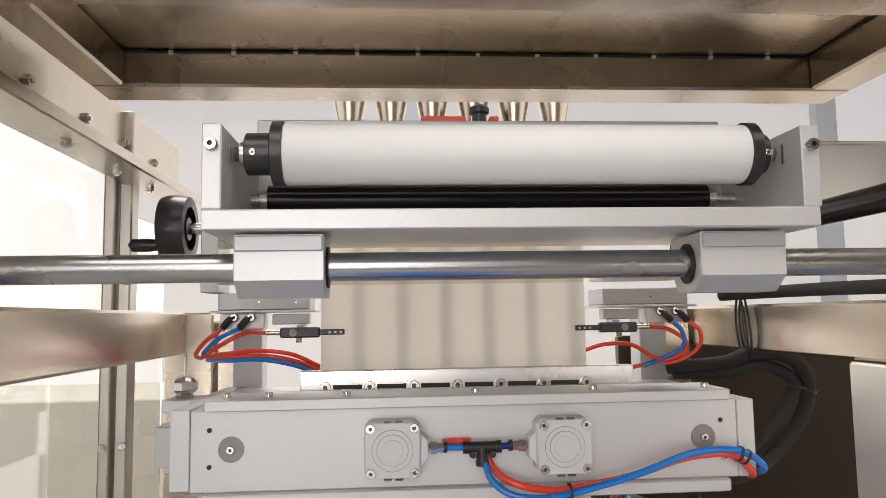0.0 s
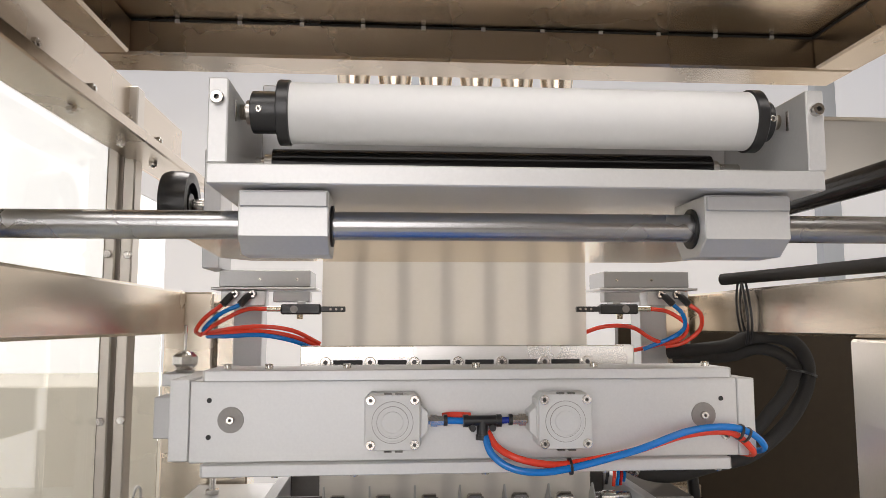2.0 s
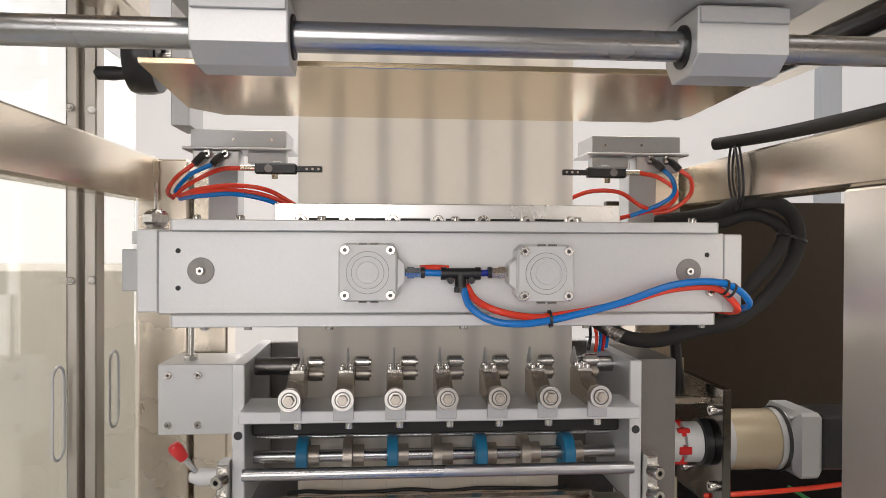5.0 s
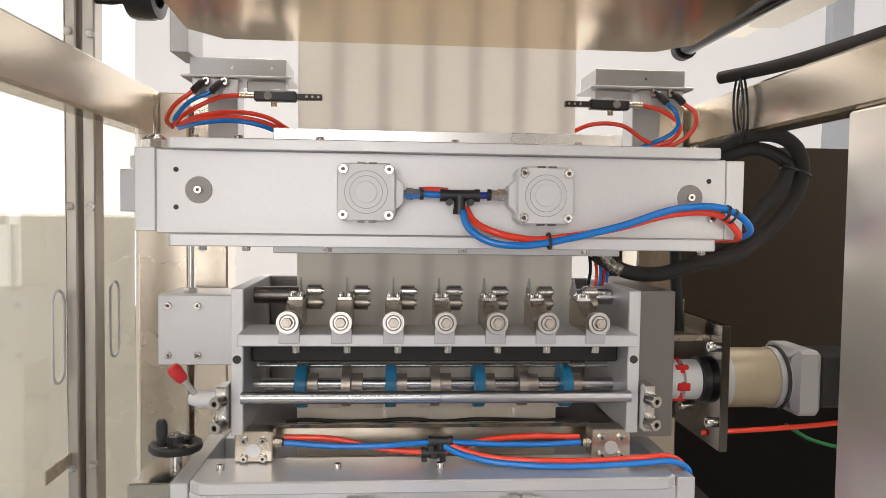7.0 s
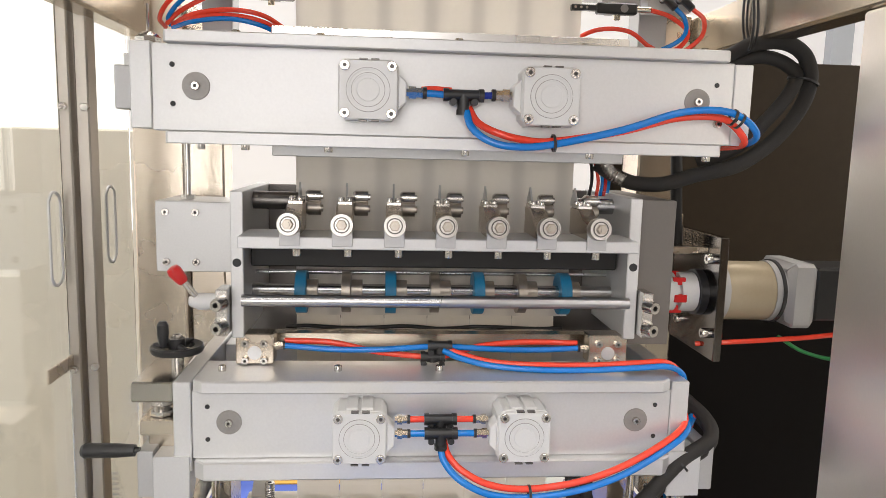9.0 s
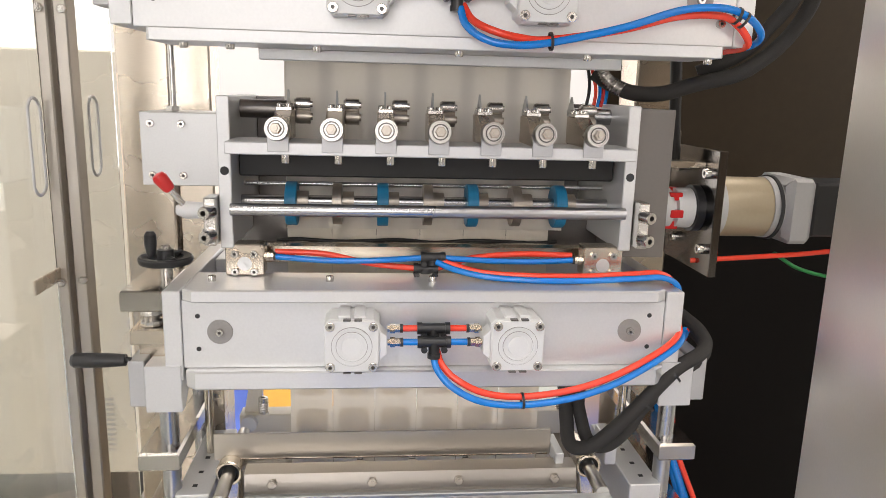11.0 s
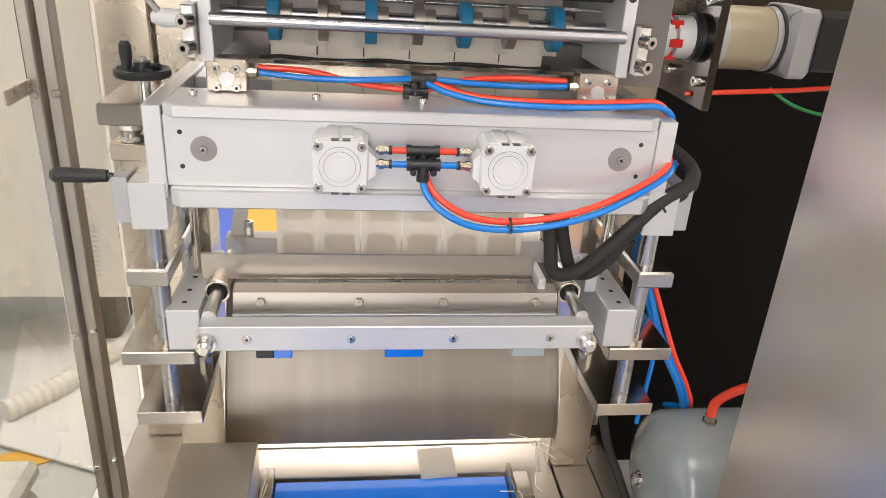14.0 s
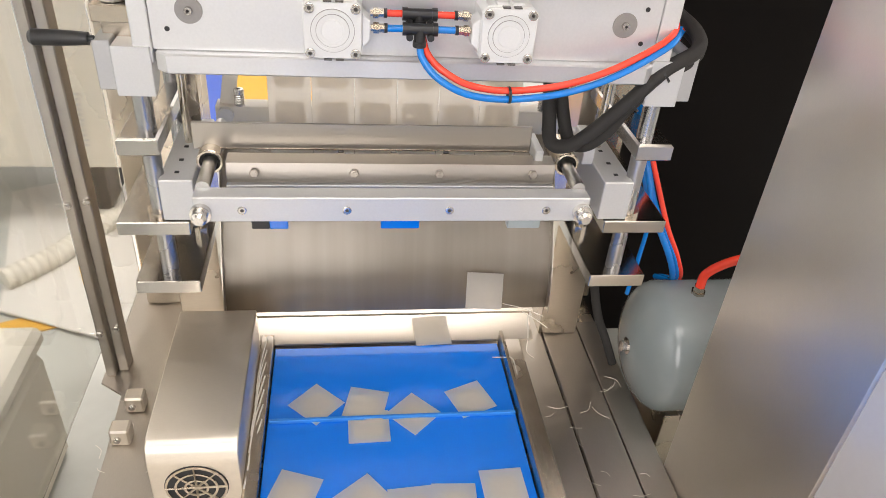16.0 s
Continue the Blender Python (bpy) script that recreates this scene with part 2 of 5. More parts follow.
def solid(name, bm, material, label, category="", kind="", group=""):
    """One top-level mesh; its origin goes to the middle of its base."""
    xs = [v.co for v in bm.verts]
    base = Vector(((min(c.x for c in xs) + max(c.x for c in xs)) / 2, (min(c.y for c in xs) + max(c.y for c in xs)) / 2, min(c.z for c in xs)))
    bmesh.ops.translate(bm, vec=-base, verts=bm.verts)
    ob = new(name, finish(bm, name, material))
    ob.location = base
    return tagged(ob, label, category, group, kind)


def bx(x0, x1, y0, y1, z0, z1, b=0.0012, bm=None):
    bm = bm or bmesh.new()
    m = Matrix.LocRotScale(((x0 + x1) / 2, (y0 + y1) / 2, (z0 + z1) / 2), None, (abs(x1 - x0), abs(y1 - y0), abs(z1 - z0)))
    made = bmesh.ops.create_cube(bm, size=1, matrix=m)["verts"]
    b = min(b, 0.3 * min(abs(x1 - x0), abs(y1 - y0), abs(z1 - z0)))
    if b > 0:
        bmesh.ops.bevel(bm, geom=list({e for v in made for e in v.link_edges}), offset=b, segments=1, affect="EDGES")
    return bm


def cy(p0, p1, r, n=28, r2=None, bm=None):
    bm = bm or bmesh.new()
    p0, p1 = Vector(p0), Vector(p1)
    d = p1 - p0
    m = Matrix.Translation((p0 + p1) / 2) @ d.to_track_quat("Z", "Y").to_matrix().to_4x4()
    bmesh.ops.create_cone(bm, cap_ends=True, segments=n, radius1=r, radius2=r if r2 is None else r2, depth=d.length, matrix=m)
    return bm


def lathe(p0, d, prof, n=28, bm=None):
    """Turned shape: prof is a row of (distance along d, radius)."""
    bm = bm or bmesh.new()
    q = Matrix.Translation(p0) @ Vector(d).to_track_quat("Z", "Y").to_matrix().to_4x4()
    rings = []
    for h, r in prof:
        rings.append([bm.verts.new(q @ Vector((r * math.cos(2 * math.pi * k / n), r * math.sin(2 * math.pi * k / n), h))) for k in range(n)] if r > 1e-6 else [bm.verts.new(q @ Vector((0, 0, h)))])
    for a, b in zip(rings, rings[1:]):
        for k in range(n):
            j = (k + 1) % n
            if len(a) == 1 and len(b) == 1:
                continue
            if len(a) == 1:
                bm.faces.new((a[0], b[j], b[k]))
            elif len(b) == 1:
                bm.faces.new((a[k], a[j], b[0]))
            else:
                bm.faces.new((a[k], a[j], b[j], b[k]))
    return bm


def prism(outline, axis, a, b, bevel=0.001, bm=None):
    """An outline in the plane across an axis ('x': (y, z), 'y': (x, z), 'z': (x, y)), from a to b along it."""
    bm = bm or bmesh.new()
    put = {"x": lambda u, v, w: (w, u, v), "y": lambda u, v, w: (u, w, v), "z": lambda u, v, w: (u, v, w)}[axis]
    lo = [bm.verts.new(put(u, v, a)) for u, v in outline]
    hi = [bm.verts.new(put(u, v, b)) for u, v in outline]
    fs = [bm.faces.new(lo[::-1]), bm.faces.new(hi)]
    for k in range(len(lo)):
        j = (k + 1) % len(lo)
        fs.append(bm.faces.new((lo[k], lo[j], hi[j], hi[k])))
    if bevel:
        bmesh.ops.recalc_face_normals(bm, faces=fs)
        bmesh.ops.bevel(bm, geom=list({e for f in fs[:2] for e in f.edges}), offset=bevel, segments=1, affect="EDGES")
    return bm


def curve(pts, steps=8):
    pts = [Vector(p) for p in pts]
    pts = [2 * pts[0] - pts[1]] + pts + [2 * pts[-1] - pts[-2]]
    out = []
    for a, b, c, d in zip(pts, pts[1:], pts[2:], pts[3:]):
        for k in range(steps):
            t = k / steps
            out.append(0.5 * (2 * b + (c - a) * t + (2 * a - 5 * b + 4 * c - d) * t * t + (3 * b - a - 3 * c + d) * t ** 3))
    return out + [pts[-2]]


def tb(pts, r, n=12, steps=8, bm=None, ripple=0.0, period=0.004):
    """A round tube along a smooth line through the points; ripple makes it corrugated."""
    bm = bm or bmesh.new()
    line = curve(pts, steps)
    up, rings, run = Vector((0.13, 0.31, 0.94)), [], 0.0
    for k, c in enumerate(line):
        d = (line[min(k + 1, len(line) - 1)] - line[max(k - 1, 0)]).normalized()
        u = (up - d * up.dot(d)).normalized()
        up = u
        v = d.cross(u)
        if k:
            run += (c - line[k - 1]).length
        rr = r * (1 + ripple * math.sin(2 * math.pi * run / period))
        rings.append([bm.verts.new(c + rr * (math.cos(2 * math.pi * j / n) * u + math.sin(2 * math.pi * j / n) * v)) for j in range(n)])
    for a, b in zip(rings, rings[1:]):
        for j in range(n):
            i = (j + 1) % n
            bm.faces.new((a[j], a[i], b[i], b[j]))
    bm.faces.new(rings[0][::-1])
    bm.faces.new(rings[-1])
    return bm


_cache = {}


def bolt(parent, p, d, r=0.005, h=0.005, name="bolt", material=None, hexhead=False):
    """A socket-head screw, or a hexagon one, with its head's foot at p."""
    key = (round(r, 5), round(h, 5), hexhead, (material or M_BOLT).name)
    if key not in _cache:
        if hexhead:
            bm = lathe((0, 0, 0), (0, 0, 1), [(0, 0), (0, r), (h * 0.85, r), (h, r * 0.85), (h, r * 0.5), (h * 1.35, r * 0.48), (h * 1.35, 0)], 6)
        else:
            bm = lathe((0, 0, 0), (0, 0, 1), [(0, r), (h * 0.85, r), (h, r * 0.9), (h, r * 0.42), (h * 0.35, r * 0.38), (h * 0.35, 0)], 12)
        me = finish(bm, name, material or M_BOLT)
        me.materials.append(M_SOCKET_SHADE)
        # Socket faces take a near-black colour in place of shade in the recess.
        if not hexhead:
            for f in me.polygons:
                if f.center.xy.length < 0.405 * r:
                    f.material_index = 1
        _cache[key] = me
    ob = new(name, _cache[key])
    ob.parent = parent
    ob.matrix_local = Matrix.Translation(Vector(p) - origin(parent)) @ Vector(d).to_track_quat("Z", "Y").to_matrix().to_4x4()
    return ob


FRONT, BACK, UP, DOWN, LEFT, RIGHT = (0, -1, 0), (0, 1, 0), (0, 0, 1), (0, 0, -1), (-1, 0, 0), (1, 0, 0)
CX = 0.022  # middle plane of the machine


def both(x):
    """x and its mirror image in the middle plane."""
    return (x, 2 * CX - x)


# ---------------------------------------------------------------- hall
solid("floor", bx(-3, 3, -2.6, 3.5, -0.1, 0, 0), M_FLOOR, "grey epoxy factory floor under the machine", kind="structure")
solid("ceiling", bx(-3.1, 3.1, -2.7, 3.6, 3.2, 3.3, 0), M_CEIL, "pale painted ceiling of the hall", kind="structure")


def wall_with_opening(name, axis, at, thick, a0, a1, o0, o1, z0, z1, paint=None):
    bm = bmesh.new()
    for u0, u1, w0, w1 in ((a0, o0, 0, 3.2), (o1, a1, 0, 3.2), (o0, o1, 0, z0), (o0, o1, z1, 3.2)):
        if axis == "y":
            bx(u0, u1, at, at + thick, w0, w1, 0, bm)
        else:
            bx(at, at + thick, u0, u1, w0, w1, 0, bm)
    solid(name, bm, paint or M_WALL, "painted hall wall with a wide window opening", kind="structure")


wall_with_opening("wall_north", "y", 3.5, 0.12, -3.1, 3.1, -2.3, 2.95, 0.6, 2.9)
wall_with_opening("wall_west", "x", -3.12, 0.12, -2.7, 3.5, -1.1, 2.3, 0.6, 2.9)
wall_with_opening("wall_south", "y", -2.72, 0.12, -3.1, 3.1, -1.7, 0.2, 0.6, 2.9, M_BROWN)
wall_with_opening("wall_east", "x", 3.0, 0.12, -2.6, 3.5, -1.6, 2.4, 1.3, 2.9)


def window(name, axis, at, bars, z0, rails, wide=0.025):
    """Uprights at the given places, rails at the given heights, over an opening from z0 up."""
    w = thing(name, (0, at, z0) if axis == "y" else (at, 0, z0), "wide window with a grey metal frame", "window", kind="structure")
    for u in bars:
        part("mullion", bx(u - wide, u + wide, at, at + 0.06, z0, 2.9) if axis == "y" else bx(at, at + 0.06, u - wide, u + wide, z0, 2.9), M_FRAME, w)
    for z in rails:
        part("window_bar", bx(bars[0], bars[-1], at, at + 0.05, z - 0.02, z + 0.02) if axis == "y" else bx(at, at + 0.05, bars[0], bars[-1], z - 0.02, z + 0.02), M_FRAME, w)


window("window_1", "y", 3.53, [-2.28, 0.05, 2.16, 2.93], 0.6, (0.62, 2.88), 0.055)
# The south window is unseen, placed where the front fill needs an opening.
window("added_window_south", "y", -2.69, [-1.7, -0.75, 0.2], 0.6, (0.62, 1.75, 2.88))
window("window_2", "x", -3.09, [-1.1, 0.03, 1.17, 2.3], 0.6, (0.62, 1.75, 2.88))
# The east window is unseen, put in to carry the added east light.
window("added_window_east", "x", 3.03, [-1.6, -0.27, 1.07, 2.4], 1.3, (1.32, 2.88))
solid("ground", bx(-300, 300, -300, 300, -0.4, -0.12, 0), mat("outdoor_concrete", (0.4, 0.39, 0.37), 0.8), "pale concrete yard outside the hall", kind="structure")
solid("backdrop_north", bx(-4, 4, 4.6, 4.62, -0.1, 4.5, 0), M_DAYN, "bright overcast daylight beyond the north windows", kind="structure")
solid("backdrop_south", bx(-4, 4, -3.8, -3.78, -0.1, 4.5, 0), M_DAY, "glowing backdrop beyond the added south windows", kind="structure")
solid("backdrop_east", bx(4.5, 4.52, -3.5, 4.5, -0.1, 4.5, 0), M_DAYN, "glowing backdrop beyond the added east windows", kind="structure")
solid("backdrop_west", bx(-4.6, -4.58, -3, 4.5, -0.1, 4.5, 0), M_DAY, "bright overcast daylight beyond the west windows", kind="structure")
solid("floor_marking_blue", bx(-0.80, -0.36, 2.3, 3.4, 0.0, 0.004, 0), M_FLOORB, "blue painted stretch of floor behind the machine", kind="structure")
solid("floor_marking_blue_2", bx(-0.36, 0.25, 2.05, 2.6, 0.0, 0.004, 0), M_FLOORB, "blue painted stretch of floor behind the machine", kind="structure")
solid("floor_marking_yellow", prism([(-0.58, 3.4), (-0.10, 3.4), (-0.10, 2.60), (-0.45, 2.60)], "z", 0.004, 0.008, 0), M_FLOORY, "yellow painted field on the floor behind the machine", kind="structure")
solid("floor_marking_yellow_2", prism([(-1.6, 1.05), (-0.5, 1.55), (-0.5, 1.62), (-1.6, 1.13)], "z", 0.0, 0.004, 0), M_FLOORY, "yellow line on the floor beside the machine", kind="structure")
solid("plastic_sheet", prism([(-1.02, 2.05), (-0.50, 2.3), (-0.50, 1.45), (-0.62, 1.40), (-0.86, 1.5)], "z", 0.005, 0.012, 0.002), M_WALL, "white plastic sheet lying on the floor", "plastic sheet")
cab = thing("switch_cabinet", (-1.2, 2.15, 0), "cream sheet-metal cabinet with vent slots beside the machine", "cabinet")
part("body", bx(-1.75, -0.64, 1.9, 2.4, 0.17, 1.25, 0.004), M_CREAM, cab)
for k in range(11):
    part("vent_slot", bx(-0.80, -0.725, 1.8985, 1.9005, 0.235 + 0.014 * k, 0.241 + 0.014 * k, 0), M_ALU_DULL, cab)
for x in (-1.6, -0.75):
    part("leg", bx(x - 0.03, x + 0.03, 1.95, 2.35, 0.0, 0.17), M_RUBK, cab)
fh = thing("floor_hose", (-0.79, 1.70, 0.0), "pale corrugated hose lying across the floor", "hose")
part("hose", tb([(-0.878, 1.593, 0.03), (-0.832, 1.643, 0.03), (-0.786, 1.702, 0.03), (-0.745, 1.792, 0.03), (-0.678, 1.891, 0.03), (-0.622, 1.943, 0.03)], 0.028, 14, 20, ripple=0.06, period=0.02), M_CREAM, fh)
crate = thing("storage_box", (-0.80, 0.83, 0), "cream plastic box with rounded edges on the floor", "box")
part("body", bx(-1.02, -0.585, 0.56, 1.10, 0.0, 0.26, 0.02), M_CREAM, crate)
part("lid", bx(-1.025, -0.580, 0.555, 1.105, 0.262, 0.30, 0.012), M_CREAM, crate)
# Panels out of view; the rear one is added to house the rear fill.
for yy in (-0.6, 1.9):
    lampfix = thing("ceiling_light", (0.1, yy, 3.2), "long white ceiling light panel", "ceiling light", "ceiling lights")
    part("housing", bx(-1.12, 1.32, yy - 0.37, yy + 0.37, 3.15, 3.2), M_CREAM, lampfix)
    part("diffuser", bx(-1.1, 1.3, yy - 0.35, yy + 0.35, 3.135, 3.15), M_LAMP, lampfix, "glowing white diffuser")

# ---------------------------------------------------------------- machine frame
fr = thing("machine_frame", (CX, 0.9, 0.0), "brushed stainless steel frame of a packaging machine", "machine frame")
part("side_rail", bx(-0.46, -0.42, -0.2, 1.275, 1.386, 1.457, 0.004), M_STEEL_H, fr)
part("side_rail", bx(0.455, 0.50, -0.2, 1.32, 1.385, 1.453, 0.004), M_STEEL_H, fr)
part("rear_post", bx(-0.455, -0.375, 1.277, 1.36, 0.2, 1.455, 0.003), M_STEEL, fr)
part("rear_post", bx(-0.372, -0.315, 1.29, 1.36, 0.2, 1.44, 0.003), M_STEEL, fr)
part("rear_post", bx(0.375, 0.452, 1.277, 1.36, 0.2, 1.455, 0.003), M_STEEL, fr)
part("side_cabinet_panel", bx(0.455, 0.50, 0.557, 0.835, 0.0, 1.383, 0.003), M_PANEL, fr, "broad brushed stainless side panel")
part("front_cabinet_panel", bx(0.452, 0.50, -0.6, 0.5555, 0.0, 1.383, 0.004), M_DOOR, fr, "pale glossy side panel")
part("base_plate", prism([(-0.488, 1.36), (-0.488, 1.06), (-0.448, 1.03), (-0.442, 0.90), (-0.435, -0.1), (0.32, -0.1), (0.32, 1.36)], "z", 0.195, 0.20, 0.001), M_DULLST, fr)
part("base_strip", bx(0.325, 0.398, 0.2, 1.2, 0.190, 0.199, 0.001), M_DULLST, fr)
part("base_strip", bx(0.402, 0.454, 0.2, 1.2, 0.186, 0.196, 0.001), M_DULLST, fr)
part("plinth", bx(-0.43, 0.45, -0.1, 1.36, 0.0, 0.185, 0.002), M_STEEL, fr)
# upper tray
part("top_sheet", bx(-0.42, 0.50, 0.58, 0.92, 1.757, 1.761, 0), M_STEEL_SHADED, fr, "stainless sheet over the rollers")
part("top_tube", bx(-0.42, 0.50, 0.86, 0.92, 1.714, 1.7565, 0.003), M_STEEL_SHADED, fr)
part("top_tube", bx(-0.42, 0.50, 0.58, 0.64, 1.714, 1.7565, 0.003), M_STEEL_SHADED, fr)
part("top_tube", bx(0.446, 0.50, 0.6403, 0.8597, 1.714, 1.7565, 0.003), M_STEEL_SHADED, fr)
part("top_tube", bx(-0.42, -0.38, 0.6403, 0.8597, 1.714, 1.7565, 0.003), M_STEEL_SHADED, fr)
part("upper_rail", bx(-0.50, -0.46, 0.1, 1.36, 1.66, 1.756, 0.003), M_STEEL_SHADED, fr)
part("upper_rail", bx(-0.46, -0.40, 0.1, 1.36, 1.640, 1.656, 0.002), M_STEEL_SHADED, fr)
part("corner_plate", prism([(0.35, 0.765), (0.68, 0.765), (0.68, 1.40), (0.62, 1.40)], "z", 1.622, 1.627, 0.001), M_COVER, fr)
part("upper_rail", bx(0.60, 0.66, 1.28, 1.5, 1.6275, 1.68, 0.003), M_STEEL_H, fr)
part("weld_seam", bx(-0.38, 0.446, 0.8585, 0.8597, 1.7535, 1.7558, 0), M_DARKHOLE, fr)
part("weld_seam", bx(0.4447, 0.4457, 0.1, 0.858, 1.7535, 1.7558, 0), M_DARKHOLE, fr)
for k in range(11):
    part("spot_weld", bx(-0.33 + 0.072 * k, -0.325 + 0.072 * k, 0.857, 0.8597, 1.752, 1.756, 0), M_ALU, fr)
for y in (0.62, 0.80, 0.95, 1.08, 1.22):
    bolt(fr, (-0.46, y, 1.70), RIGHT, 0.007, 0.006, hexhead=True)
    bolt(fr, (-0.43, y + 0.03, 1.640), DOWN, 0.006, 0.006, hexhead=True)
for y, x in ((1.0, -0.415), (0.93, -0.422)):
    part("guard_foot", bx(x - 0.015, x + 0.015, y - 0.014, y + 0.014, 0.20, 0.232, 0.003), M_COVER, fr)
    bolt(fr, (x - 0.003, y - 0.014, 0.216), FRONT, 0.006, 0.005, hexhead=True)
# The board is cut at the rail to carry its fall of light.
solid("back_board", bx(0.36, 1.15, 1.40, 1.42, 1.005, 1.40, 0.001), M_BOARD_LIT, "lit upper part of the dark board behind the drive motor", "board")
solid("lower_back_board", bx(0.36, 1.15, 1.40, 1.42, 0.0, 0.990, 0.001), M_BOARD_SHADED, "shaded lower part of the dark board below the drive motor", "board")
solid("board_rail", bx(0.36, 1.15, 1.388, 1.42, 0.9903, 1.0047, 0.001), M_ALU_DULL, "thin grey rail across the dark board", "rail")

# left glass guard
gd = thing("glass_guard", (-0.47, 0.6, 0.2), "clear glass side guard in a stainless steel frame", "guard door")
part("post", bx(-0.4825, -0.4665, 1.075, 1.10, 0.2, 1.75, 0.002), M_DULLST, gd)
part("post", bx(-0.465, -0.4475, 1.088, 1.118, 0.2, 1.75, 0.002), M_DULLST, gd)
g = part("pane", bx(-0.486, -0.480, -0.3, 1.075, 0.26, 1.72, 0.001), M_GLASS, gd)
g.visible_shadow = False
g = part("pane", bx(-0.462, -0.456, 1.118, 1.27, 0.26, 1.6, 0.001), M_GLASS, gd)
g.visible_shadow = False
def slot_ring(y, z0, z1, x):
    h = 0.017
    pts = [(x, y + h * math.cos(a), z1 - h + h * math.sin(a)) for a in [math.pi * k / 8 for k in range(9)]]
    pts += [(x, y - h * math.cos(a), z0 + h - h * math.sin(a)) for a in [math.pi * k / 8 for k in range(9)]] + [(x, y + h, z1 - h)]
    part("grip_slot_edge", tb(pts, 0.0022, 8, 2), M_ALU, gd)


slot_ring(1.045, 1.035, 1.157, -0.4795)
slot_ring(1.175, 1.046, 1.158, -0.4555)
part("hinge_tab", bx(-0.4795, -0.476, 1.0, 1.075, 0.914, 0.933, 0.001), M_STEEL, gd)
for z in (0.30, 0.55, 0.912, 1.268, 1.50):
    bolt(gd, (-0.475, 1.075, z), FRONT, 0.006, 0.006, hexhead=True)
    bolt(gd, (-0.452, 1.088, z), FRONT, 0.006, 0.006, hexhead=True)

# ---------------------------------------------------------------- nip roller frame on its cross shaft
rf = thing("roller_frame", (CX, 0.65, 1.46), "aluminium frame holding a white nip roller on a cross shaft", "roller frame")
part("base_plate", bx(-0.226, 0.293, 0.606, 0.767, 1.514, 1.531), M_ALU, rf)
for x0, x1 in ((-0.226, -0.210), (0.279, 0.295)):
    part("bracket", bx(x0, x1, 0.606, 0.767, 1.531, 1.602), M_ALU, rf)
    part("axle_slot", bx(x0 - 0.0006, x1 + 0.0006, 0.632, 0.640, 1.572, 1.594, 0.003), M_BOLT, rf)
    bolt(rf, ((x0 + x1) / 2, 0.606, 1.584), FRONT, 0.0055, 0.006)
part("back_bar", bx(-0.209, 0.278, 0.757, 0.766, 1.5312, 1.646), M_ALU_DULL, rf)
for x0, x1 in ((-0.203, -0.129), (0.193, 0.269)):
    out = [(0.622, 1.512), (0.690, 1.512), (0.690, 1.478), (0.676, 1.460), (0.640, 1.460), (0.622, 1.474)]
    blk = part("bearing_block", prism(out, "x", x0, x1), M_ALU, rf)
    part("block_cap", bx(x0 + 0.001, x1 - 0.001, 0.619, 0.622, 1.498, 1.511), M_ALU_DULL, blk)
    for xx in (x0 - 0.001, x1 + 0.001):
        part("seal_ring", cy((xx - 0.001, 0.652, 1.486), (xx + 0.001, 0.652, 1.486), 0.018), M_RUBK, blk)
part("cross_shaft", cy((-0.455, 0.652, 1.4865), (0.46, 0.652, 1.4865), 0.0125, 40), M_ROD, rf, "polished steel cross shaft")
AXLE = (0.651, 1.586)  # depth and height of the axle of the nip roller
wr = part("nip_roller", lathe((-0.1655, *AXLE), RIGHT, [(0, 0), (0, 0.0262), (0.001, 0.0267), (0.412, 0.0267), (0.413, 0.0262), (0.413, 0)], 48), M_ROLLW, rf, "white silicone nip roller")
for x, d, long in ((-0.1985, RIGHT, 0.023), (0.268, LEFT, 0.011)):
    cl = part("roller_collar", lathe((x, *AXLE), d, [(0, 0), (0, 0.017), (0.001, 0.0185), (long, 0.0185), (long, 0.0275), (long + 0.001, 0.0287), (long + 0.010, 0.0287), (long + 0.011, 0.026), (long + 0.011, 0)], 40), M_PLASK, wr, "black stepped roller collar")
    bolt(cl, (x + (0.008 if d is RIGHT else -0.004), AXLE[0] - 0.0182, AXLE[1] - 0.002), FRONT, 0.003, 0.001)
    part("axle_ring", lathe((x, *AXLE), (-d[0], 0, 0), [(0, 0), (0, 0.0105), (0.0045, 0.0105), (0.0045, 0)], 28), M_KNURL, wr)
    part("axle_thread", tb([(x - d[0] * 0.0045, *AXLE), (x - d[0] * 0.0105, *AXLE)], 0.0062, 14, 24, ripple=0.12, period=0.0013), M_RING, wr)
br = part("guide_roller", cy((-0.1925, 0.733, 1.5585), (0.2475, 0.733, 1.5585), 0.0146, 40), M_BLKROLL, rf, "glossy black guide roller")
part("roller_journal", cy((-0.2095, 0.733, 1.5585), (0.2785, 0.733, 1.5585), 0.006), M_BOLT, br)
for x in (-0.2005, 0.2478):
    part("journal_ring", cy((x, 0.733, 1.5585), (x + 0.0078, 0.733, 1.5585), 0.0095, 24), M_KNURL, br)


